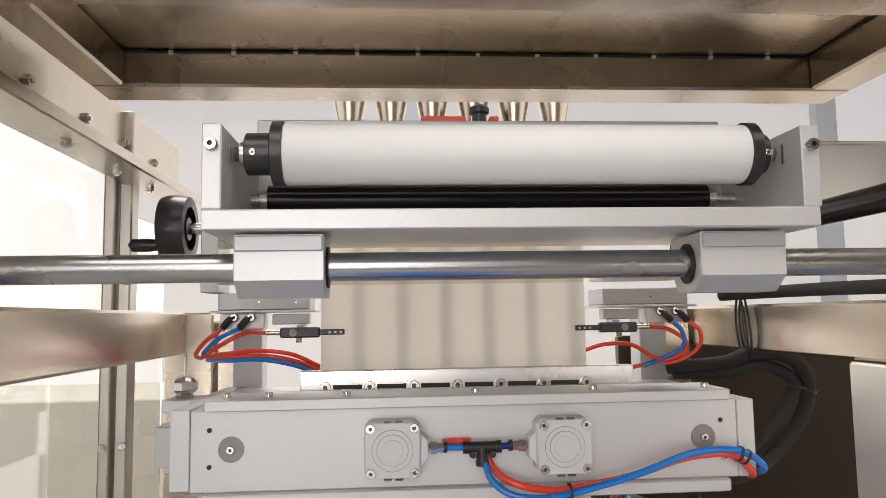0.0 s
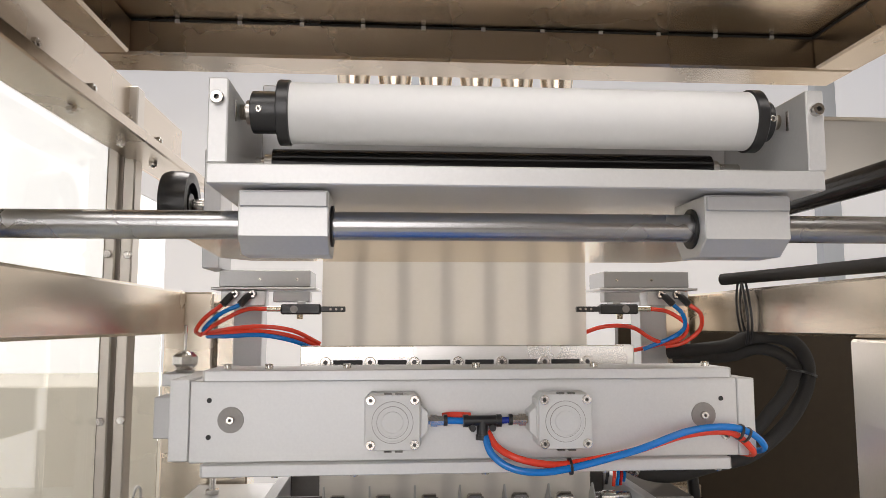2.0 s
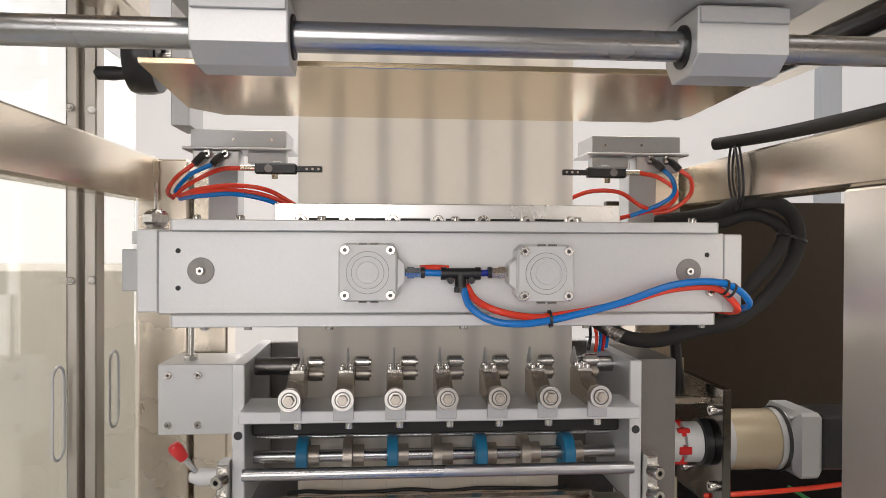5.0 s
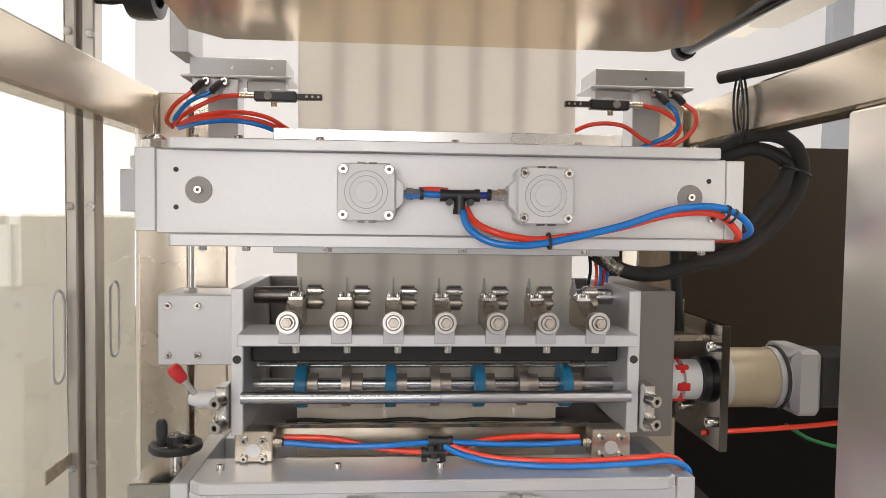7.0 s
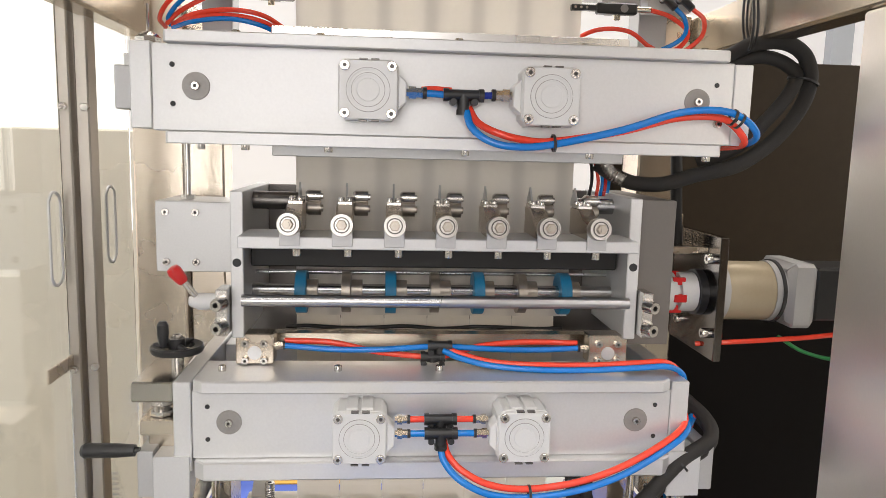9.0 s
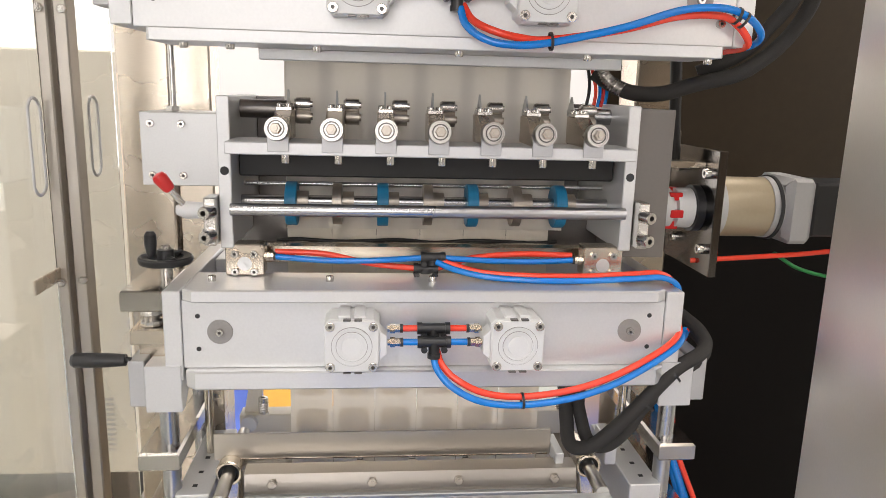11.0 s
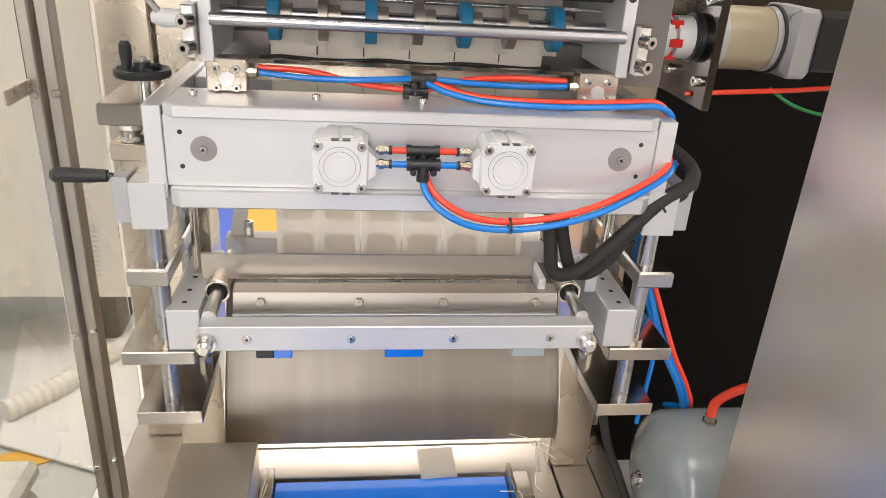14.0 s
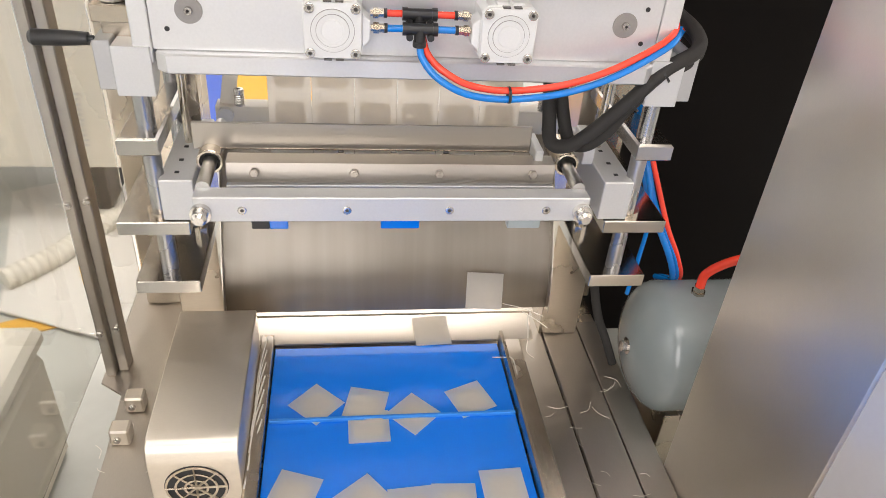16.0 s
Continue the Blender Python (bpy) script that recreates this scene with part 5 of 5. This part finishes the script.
bmesh.ops.solidify(bm, geom=fs, thickness=0.002)
part("curved_sheet", bm, M_CHUTE, ch)
for x in (-0.263, 0.283):
    o = [(y - 0.016, z) for y, z in prof] + [(y + 0.004, z) for y, z in prof[::-1]]
    part("side_lip", prism(o, "x", x - 0.001, x + 0.001, 0), M_DULLST, ch)
part("landing_sheet", prism([(1.092, 0.3165), (1.16, 0.339), (1.16, 0.336), (1.092, 0.3135)], "x", -0.262, 0.272, 0), M_COVER, ch)
part("landing_lip", prism([(1.035, 0.300), (1.090, 0.3135), (1.090, 0.3105), (1.035, 0.297)], "x", -0.235, 0.262, 0), M_COVER, ch)
part("rear_sheet", bx(-0.27, 0.022, 1.165, 1.169, 0.20, 0.37), M_STEEL_H, ch)
part("rear_sheet", bx(0.0225, 0.29, 1.165, 1.169, 0.20, 0.318), M_STEEL_H, ch)

cv = thing("conveyor", (CX, 0.6, 0.2), "conveyor frame with pale stainless side guides", "conveyor")
part("side_guide", bx(-0.206, -0.186, 0.15, 1.04, 0.24, 0.318, 0.001), M_STEEL, cv)
part("side_guide", bx(0.197, 0.203, 0.15, 1.03, 0.24, 0.325, 0.001), M_STEEL, cv)
part("side_guide", bx(0.205, 0.236, 0.15, 1.05, 0.20, 0.300, 0.001), M_STEEL, cv)
part("bed", bx(-0.185, 0.196, 0.15, 1.01, 0.250, 0.292, 0.002), M_STEEL, cv)
# the belt: its upper run and the cleats move together
bt = thing("conveyor_belt", (CX, 0.6, 0.30), "glossy blue conveyor belt with light blue cleats", "conveyor belt")
part("upper_run", bx(-0.184, 0.195, -0.3, 1.025, 0.2945, 0.300, 0.001), M_BELT, bt)
part("lower_run", bx(-0.184, 0.195, -0.3, 1.0, 0.238, 0.242, 0.001), M_BELT, bt)
o = [(1.0 + 0.031 * math.sin(a), 0.269 + 0.031 * math.cos(a)) for a in [math.pi * k / 12 for k in range(13)]]
part("return_bend", prism(o, "x", -0.184, 0.195, 0), M_BELT, bt)
CLEATS = []
for k in range(2):
    c = part("cleat", bx(-0.182, 0.194, 0.597, 0.603, 0.300, 0.307, 0.001), M_CLEAT, bt, "light blue cleat")
    CLEATS.append(c)

mc = thing("motor_cover", (-0.264, 0.87, 0.2), "brushed stainless box cover with a round fan grille", "motor cover")
o = [(1.005, 0.20), (1.005, 0.400), (0.765, 0.400), (0.752, 0.398), (0.742, 0.391), (0.737, 0.380), (0.735, 0.365), (0.735, 0.20)]
part("box", prism(o, "x", -0.322, -0.206, 0.0015), M_COVER, mc)
gr = part("fan_opening", lathe((-0.264, 0.735, 0.322), FRONT, [(0, 0.041), (0.0008, 0.041), (0.0008, 0)], 32), M_DARKHOLE, mc)
for r in (0.040, 0.028, 0.016):
    part("grille_ring", lathe((-0.264, 0.7335, 0.322), FRONT, [(0, r - 0.003), (0.0015, r - 0.003), (0.0015, r), (0, r)], 32), M_STEEL, gr)
for k in range(4):
    a = k * math.pi / 4
    dx, dz = 0.040 * math.cos(a), 0.040 * math.sin(a)
    part("grille_bar", cy((-0.264 - dx, 0.733, 0.322 - dz), (-0.264 + dx, 0.733, 0.322 + dz), 0.0016, 8), M_STEEL, gr)

tk = thing("air_tank", (0.56, 1.02, 0.17), "grey enamelled air tank with domed end and fittings", "air tank")
R = 0.118
prof = [(0, 0)] + [(0.055 - 0.055 * math.cos(a), R * math.sin(a)) for a in [math.pi / 2 * k / 10 for k in range(1, 11)]] + [(0.50, R), (0.50, 0)]
part("vessel", lathe((0.432, 1.02, 0.290), RIGHT, prof, 48), M_TANK, tk)
part("end_plug", lathe((0.434, 1.02, 0.290), LEFT, [(-0.01, 0), (-0.01, 0.017), (0.002, 0.016), (0.002, 0.010), (0.012, 0.010), (0.012, 0)], 8), M_BOLT, tk)
part("top_fitting", lathe((0.535, 1.02, 0.404), UP, [(0, 0), (0, 0.013), (0.008, 0.013), (0.008, 0.010), (0.018, 0.010), (0.018, 0)], 6), M_BRASS, tk)
part("saddle", bx(0.50, 0.54, 0.94, 1.10, 0.0, 0.19), M_STEEL, tk)
part("supply_hose", tb([(0.535, 1.02, 0.42), (0.540, 1.02, 0.45), (0.57, 1.0, 0.49), (0.64, 0.99, 0.51), (0.75, 1.0, 0.52)], 0.008), M_RED, tk, "orange-red supply hose")

# ---------------------------------------------------------------- hoses on the right
hs = thing("cable_sleeve", (0.45, 1.05, 1.2), "black braided cable sleeves tied to the rail", "cable sleeve")
part("sleeve", tb([(0.37, 1.17, 1.355), (0.429, 1.10, 1.366), (0.45, 1.07, 1.379), (0.484, 1.05, 1.382), (0.515, 1.05, 1.369), (0.529, 1.05, 1.343), (0.527, 1.05, 1.312), (0.512, 1.05, 1.281), (0.490, 1.05, 1.253), (0.463, 1.05, 1.230), (0.430, 1.05, 1.211), (0.382, 1.06, 1.198), (0.338, 1.07, 1.184), (0.30, 1.08, 1.184), (0.272, 1.09, 1.195), (0.25, 1.1, 1.21)], 0.0105), M_SLEEVE, hs)
part("sleeve", tb([(0.38, 1.17, 1.345), (0.434, 1.10, 1.352), (0.465, 1.075, 1.364), (0.494, 1.065, 1.358), (0.512, 1.055, 1.340), (0.502, 1.045, 1.319), (0.486, 1.045, 1.295), (0.470, 1.05, 1.274), (0.452, 1.056, 1.250), (0.425, 1.065, 1.230), (0.39, 1.08, 1.214)], 0.0095), M_SLEEVE, hs)
tie(hs, (0.520, 1.05, 1.330), (0.3, 0, 1), 0.019)
part("sleeve", tb([(0.43, 1.10, 1.468), (0.47, 1.02, 1.470), (0.49, 0.9, 1.470), (0.495, 0.75, 1.468), (0.50, 0.5, 1.468)], 0.009), M_SLEEVE, hs)
for x in (0.446, 0.452):
    part("wire_loop", tb([(x, 1.075, 1.475), (x - 0.004, 1.055, 1.44), (x - 0.003, 1.05, 1.40), (x, 1.065, 1.372), (x + 0.003, 1.09, 1.40), (x + 0.003, 1.095, 1.44), (x, 1.078, 1.475)], 0.0018, 8), M_PLASK, hs)
h2 = thing("cable_sleeve", (0.3, 0.95, 0.75), "black braided cable sleeve looping from the lower beam", "cable sleeve")
part("sleeve", tb([(0.395, 1.08, 0.868), (0.396, 1.0, 0.862), (0.380, 0.955, 0.852), (0.339, 0.945, 0.829), (0.297, 0.940, 0.786), (0.262, 0.945, 0.745), (0.235, 0.955, 0.717), (0.214, 0.972, 0.713), (0.214, 1.0, 0.742), (0.210, 1.012, 0.80), (0.208, 1.03, 0.84)], 0.0098), M_SLEEVE, h2)
part("sleeve", tb([(0.400, 1.08, 0.856), (0.400, 1.0, 0.850), (0.382, 0.962, 0.840), (0.343, 0.953, 0.818), (0.302, 0.948, 0.776), (0.284, 0.950, 0.744), (0.262, 0.960, 0.716), (0.245, 0.985, 0.708), (0.234, 1.0, 0.742), (0.223, 1.012, 0.80), (0.220, 1.03, 0.84)], 0.0090), M_SLEEVE, h2)
tie(h2, (0.339, 0.949, 0.824), (0.7, 0, 0.6), 0.0135)
tie(h2, (0.303, 0.945, 0.784), (0.7, 0, 0.8), 0.0135)
h3 = thing("air_tube_bundle", (0.42, 1.1, 0.4), "blue and red air tubes hanging behind the guide column", "air tube")
part("air_tube", tb([(0.385, 1.02, 0.86), (0.369, 1.060, 0.758), (0.375, 1.060, 0.711), (0.388, 1.060, 0.666), (0.401, 1.060, 0.625), (0.428, 1.060, 0.557), (0.460, 1.060, 0.503), (0.493, 1.065, 0.445), (0.520, 1.09, 0.385), (0.527, 1.16, 0.34)], 0.0055), M_BLUE, h3)
part("air_tube", tb([(0.385, 1.02, 0.86), (0.379, 1.068, 0.758), (0.385, 1.068, 0.711), (0.398, 1.068, 0.666), (0.411, 1.068, 0.625), (0.438, 1.068, 0.557), (0.470, 1.068, 0.503), (0.503, 1.070, 0.445), (0.530, 1.095, 0.385), (0.537, 1.16, 0.34)], 0.0055), M_BLUE, h3)
part("air_tube", tb([(0.385, 1.02, 0.86), (0.387, 1.064, 0.758), (0.396, 1.064, 0.711), (0.405, 1.064, 0.661), (0.437, 1.064, 0.586), (0.471, 1.064, 0.512), (0.507, 1.068, 0.448), (0.536, 1.092, 0.388), (0.541, 1.16, 0.34)], 0.0045), M_RED, h3)
part("air_tube", tb([(0.385, 1.02, 0.86), (0.370, 1.054, 0.744), (0.387, 1.054, 0.671), (0.418, 1.054, 0.586), (0.429, 1.054, 0.528), (0.428, 1.054, 0.456), (0.424, 1.054, 0.382)], 0.0038), M_BLUE, h3)
part("air_tube", tb([(0.375, 1.1, 0.50), (0.376, 1.1, 0.40), (0.39, 1.08, 0.32), (0.41, 1.06, 0.27), (0.43, 1.05, 0.22)], 0.008), M_SLEEVE, h3)
wb = thing("wire_bundle", (0.255, 1.1, 1.17), "coloured wires leaving a corrugated sleeve", "wires")
for n, (x, m_) in enumerate(((0.252, M_RED), (0.259, M_BLUE), (0.265, M_KNOBR), (0.271, M_BLUE), (0.246, M_PLASK))):
    part("wire", tb([(x, 1.10 + 0.004 * n, 1.163), (x + 0.002, 1.10 + 0.003 * n, 1.185), (x - 0.004, 1.10, 1.21), (x - 0.01, 1.11, 1.235)], 0.0025, 8, 5), m_, wb)
part("corrugated_sleeve", tb([(0.285, 1.078, 1.187), (0.27, 1.085, 1.196), (0.258, 1.092, 1.212), (0.252, 1.10, 1.235)], 0.0085, 12, 24, ripple=0.13, period=0.0035), M_BOLT, wb)
h4 = thing("cable", (0.39, 1.2, 1.1), "black cable hanging by the motor bracket", "cable")
part("cable", tb([(0.40, 1.2, 1.30), (0.405, 1.19, 1.22), (0.41, 1.19, 1.15), (0.42, 1.2, 1.08)], 0.009), M_RUBK, h4)

# sachets: rows of six hang in the lanes, are cut off in turn and drop over the chute onto the belt


def pouch_skin(w, h, side):
    bm = bmesh.new()
    n = 8
    g = [[bm.verts.new((w * (i / n - 0.5), h * (j / n - 0.5), side * (0.0002 + 0.0017 * max(0.0, math.sin(math.pi * i / n) * math.sin(math.pi * j / n) - 0.35)))) for i in range(n + 1)] for j in range(n + 1)]
    for j in range(n):
        for i in range(n):
            bm.faces.new((g[j][i], g[j][i + 1], g[j + 1][i + 1], g[j + 1][i]))
    return bm


def fill_pad():
    """The powder as a flat rounded patch between the two sides."""
    o = [(0.023 * math.copysign(abs(math.cos(a)) ** 0.5, math.cos(a)), -0.003 + 0.021 * math.copysign(abs(math.sin(a)) ** 0.5, math.sin(a))) for a in [2 * math.pi * (k + 0.5) / 24 for k in range(24)]]
    return prism(o, "z", -0.0001, 0.0001, 0)


first = thing("sachet", (0, 0, 0.5), "small square off-white paper sachet", "sachet", "sachets")
for side in (1, -1):
    ob = part("pouch_side", pouch_skin(0.0617, 0.0619, side), M_POUCH if side > 0 else M_SHEER, None)
    ob.parent = first
ob = part("filling", fill_pad(), M_POUCH, None, "powder inside")
ob.parent = first
LANE = [-0.1455 + 0.0625 * k for k in range(6)]
ROWZ = [0.631 + 0.062 * k for k in range(7)]
SACHETS = [[first if r + k == 0 else copy_thing(first, Matrix.Identity(4)) for k in range(6)] for r in range(7)]
for r in range(7):
    for k in range(6):
        SACHETS[r][k].matrix_basis = pose(LANE[k], 1.102, ROWZ[r], 90)
stray = copy_thing(first, pose(0.082, 1.052, 0.309, 12, 0, 4))
tagged(stray, "small off-white paper sachet caught below the chute")

bm = bmesh.new()
rng = random.Random(5)
for k in range(34):
    if k < 20:
        x, y = rng.uniform(0.25, 0.44), rng.uniform(0.70, 1.05)
    else:
        x, y = rng.uniform(-0.45, -0.34), rng.uniform(0.70, 1.05)
    a, n = rng.uniform(0, 6.28), rng.uniform(0.012, 0.038)
    z = 0.2016 if x < 0.32 else 0.2006
    tb([(x, y, z), (x + n * 0.5 * math.cos(a), y + n * 0.5 * math.sin(a), z + rng.uniform(0, 0.004)), (x + n * math.cos(a + 0.4), y + n * math.sin(a + 0.4), z)], 0.0006, 4, 3, bm)
solid("paper_scraps", bm, M_PAPER, "thin white paper trimmings lying on the base plate", "paper scraps", kind="stuff")
thr = thing("paper_thread", (0.25, 1.05, 0.33), "white paper trimmings caught on the chute edge", "paper scraps")
part("thread", tb([(0.20, 1.045, 0.372), (0.235, 1.03, 0.372), (0.268, 1.02, 0.362)], 0.0008, 5, 6), M_PAPER, thr)
part("thread", tb([(0.232, 1.04, 0.36), (0.26, 1.02, 0.352), (0.275, 1.01, 0.345)], 0.0008, 5, 6), M_PAPER, thr)
part("thread", tb([(0.246, 1.04, 0.35), (0.247, 1.02, 0.32), (0.243, 1.00, 0.302), (0.252, 0.985, 0.300)], 0.0008, 5, 6), M_PAPER, thr)
part("thread", tb([(0.180, 0.985, 0.304), (0.195, 0.972, 0.315), (0.205, 0.955, 0.328), (0.207, 0.92, 0.325)], 0.0009, 5, 6), M_PAPER, thr)
lth = thing("paper_trimmings", (-0.215, 0.9, 0.30), "long pale trimmings between cover and conveyor guide", "paper scraps")
for k in range(7):
    y0 = 1.03 - 0.03 * k
    part("trimming", tb([(-0.196 + 0.001 * k, y0, 0.320), (-0.2005, y0 - 0.06, 0.326 - 0.002 * k), (-0.2035 + 0.001 * (k % 3), y0 - 0.12, 0.319)], 0.0013, 5, 5), M_PAPER, lth)


BELT = 0.096  # belt speed
CUTS = (11.45, 13.28, 15.13)
DROPS = (11.95, 13.86, 15.74)  # the web comes down by one sachet after each cut


def cutter_rows():
    rows = [(0, ct.matrix_basis.copy())]
    rest = ct.location.copy()
    for c in [11.45 - 1.85 * k for k in range(6, 0, -1)] + list(CUTS):
        for dt, dy in ((-0.3, 0), (-0.15, 0.010), (-0.03, 0.033), (0.07, 0.032), (0.2, 0.010), (0.33, 0)):
            rows.append((c + dt, Matrix.Translation(rest + Vector((0, dy, 0)))))
    return rows + [(16, Matrix.Translation(rest))]


def hanging(r, k, upto):
    """A sachet in its lane, moved down one place at each advance before the given time."""
    rows, z = [(0, pose(LANE[k], 1.102, ROWZ[r], 90))], r
    for c in DROPS:
        if c < upto and z > 0:
            rows += [(c - 0.1, pose(LANE[k], 1.102, ROWZ[z], 90)), (c + 0.07, pose(LANE[k], 1.102, ROWZ[z - 1], 90))]
            z -= 1
    return rows


def falling(c, slide, air, land, turn, settle):
    """From the cut at c: down the chute, off its lip, flat on the belt, and on with the belt."""
    rows = [(c, pose(slide[0][0], 1.102, 0.631, 90)), (c + 0.09, pose(slide[0][0], 1.100, 0.565, 84))]
    for n, (x, y, z) in enumerate(slide):
        rows.append((c + 0.17 + 0.1 * n, pose(x, y, z, 74 - 16 * n, 0, turn * 0.25 * (n + 1))))
    rows.append((c + 0.17 + 0.1 * len(slide), pose(*air, 24, 4, turn * 0.7)))
    t0 = c + 0.17 + 0.1 * (len(slide) + 1)
    x, y, z = land
    rows.append((t0, pose(x, y + BELT * (settle - t0), z + 0.004, 5, 2, turn)))
    rows.append((t0 + 0.1, pose(x, y + BELT * (settle - t0 - 0.1), z, 0, 0, turn)))
    rows.append((16, pose(x, y - BELT * (16 - settle), z, 0, 0, turn)))
    return rows


def motions():
    walk(ct, cutter_rows())
    for n, c in enumerate(CLEATS):
        late = 5.4 * n
        top = 14.22 - late
        under = 1.0 - BELT * (top - 0.9)
        about = lambda y, z, a: Matrix.Translation((0, y - 0.6, z - 0.3)) @ pose(0, 0, 0, a)
        rows = [(0, about(under, 0.238, 180)), (top - 0.9, about(1.0, 0.238, 180)), (top - 0.6, about(1.027, 0.254, 120)), (top - 0.3, about(1.027, 0.285, 60)), (top, about(1.0, 0.300, 0) @ Matrix.Translation((0, 0.031, 0))), (16, about(1.031 - BELT * (16 - top), 0.300, 0))]
        walk(c, rows)
    first_land = [(-0.13, 0.56, 25), (-0.07, 0.57, 70), (-0.01, 0.55, 10), (0.06, 0.57, 50), (0.10, 0.55, 5), (0.16, 0.56, 40)]
    second = [((-0.158, 1.099, 0.498), (-0.171, 1.066, 0.432), (-0.181, 1.050, 0.387), 0, -0.139, 0.733, -20), ((-0.101, 1.094, 0.490), (-0.109, 1.058, 0.414), (-0.112, 1.048, 0.380), 42, -0.044, 0.715, 38),
              ((-0.038, 1.098, 0.497), (-0.036, 1.061, 0.421), (-0.031, 1.049, 0.385), 46, 0.020, 0.700, 4), ((0.024, 1.098, 0.496), (0.025, 1.059, 0.417), (0.024, 1.044, 0.348), 0, 0.078, 0.702, -3),
              ((0.091, 1.097, 0.495), (0.093, 1.060, 0.420), (0.092, 1.046, 0.366), 2, 0.10, 0.64, 30), ((0.153, 1.096, 0.494), (0.159, 1.058, 0.414), (0.167, 1.045, 0.358), 9, 0.150, 0.722, 2)]
    third = [((-0.157, 1.08, 0.466), (-0.164, 1.05, 0.400), (-0.170, 1.03, 0.397), (-0.168, 0.951, 0.330), -0.113, 0.894, 0.302, 46),
             ((-0.096, 1.08, 0.437), (-0.097, 1.05, 0.392), (-0.105, 1.03, 0.389), (-0.106, 0.969, 0.330), -0.037, 0.888, 0.305, -14),
             ((-0.033, 1.08, 0.405), (-0.026, 1.048, 0.377), (-0.024, 1.03, 0.345), (-0.034, 0.879, 0.330), -0.034, 0.844, 0.3025, 1),
             ((0.018, 1.08, 0.442), (0.034, 1.046, 0.365), (0.043, 1.03, 0.345), (0.032, 0.880, 0.330), 0.035, 0.867, 0.3022, 44),
             ((0.083, 1.08, 0.415), (0.082, 1.047, 0.376), (0.090, 1.03, 0.355), (0.096, 0.932, 0.330), 0.128, 0.893, 0.3022, 22)]
    for k in range(6):
        x, y, turn = first_land[k]
        walk(SACHETS[0][k], hanging(0, k, 11) + falling(CUTS[0], [(LANE[k], 1.08, 0.42), (LANE[k], 1.05, 0.37)], (x, 0.96, 0.32), (x, y, 0.302), turn, 16))
        a, b, c, spin, x, y, turn = second[k]
        z = 0.302 + 0.0004 * k
        roll = lambda q: pose(0, 0, 0, 0, 0, q)
        walk(SACHETS[1][k], hanging(1, k, 13) + [(13.26, pose(LANE[k], 1.102, 0.631, 90)), (13.33, pose(LANE[k], 1.102, 0.572, 84)), (13.4, pose(*a, 60) @ roll(spin * 0.5)), (13.5, pose(*b, 67) @ roll(spin)),
                            (13.6, pose(*c, 76) @ roll(0.6 * spin + 0.4 * turn)), (13.7, pose(x, 0.99, 0.375, 40) @ roll(0.2 * spin + 0.8 * turn)), (13.8, pose(x, y + 2.2 * BELT, z + 0.008, 6) @ roll(turn)),
                            (13.9, pose(x, y + 2.1 * BELT, z) @ roll(turn)), (16, pose(x, y, z) @ roll(turn))])
        rows = hanging(2, k, 15)
        if k < 5:
            a, b, c, d, x, y, z, turn = third[k]
            rows += [(15.13, pose(LANE[k], 1.102, 0.631, 90)), (15.2, pose(LANE[k], 1.10, 0.575, 86)), (15.3, pose(*a, 70, 0, turn * 0.1)), (15.4, pose(*b, 62, 0, turn * 0.25)),
                     (15.5, pose(*c, 45, 0, turn * 0.4)), (15.6, pose(*d, 15, 3, turn * 0.7)), (15.7, pose(x, y + 0.3 * BELT, z + 0.004, 3, 2, turn)), (15.8, pose(x, y + 0.2 * BELT, z, 0, 0, turn)), (16, pose(x, y, z, 0, 0, turn))]
        else:
            rows += [(15.13, pose(LANE[k], 1.102, 0.631, 90)), (15.2, pose(0.165, 1.10, 0.56, 86)), (15.3, pose(0.163, 1.075, 0.41, 70, 0, -12)), (15.4, pose(0.168, 1.052, 0.394, 66, 0, -3)), (15.5, pose(0.167, 1.050, 0.398, 62, 0, -6)), (16, pose(0.167, 1.050, 0.396, 62, 0, -6))]
        walk(SACHETS[2][k], rows)
        for r in range(3, 7):
            walk(SACHETS[r][k], hanging(r, k, 16) + [(16, pose(LANE[k], 1.102, ROWZ[r - 3], 90))])


motions()
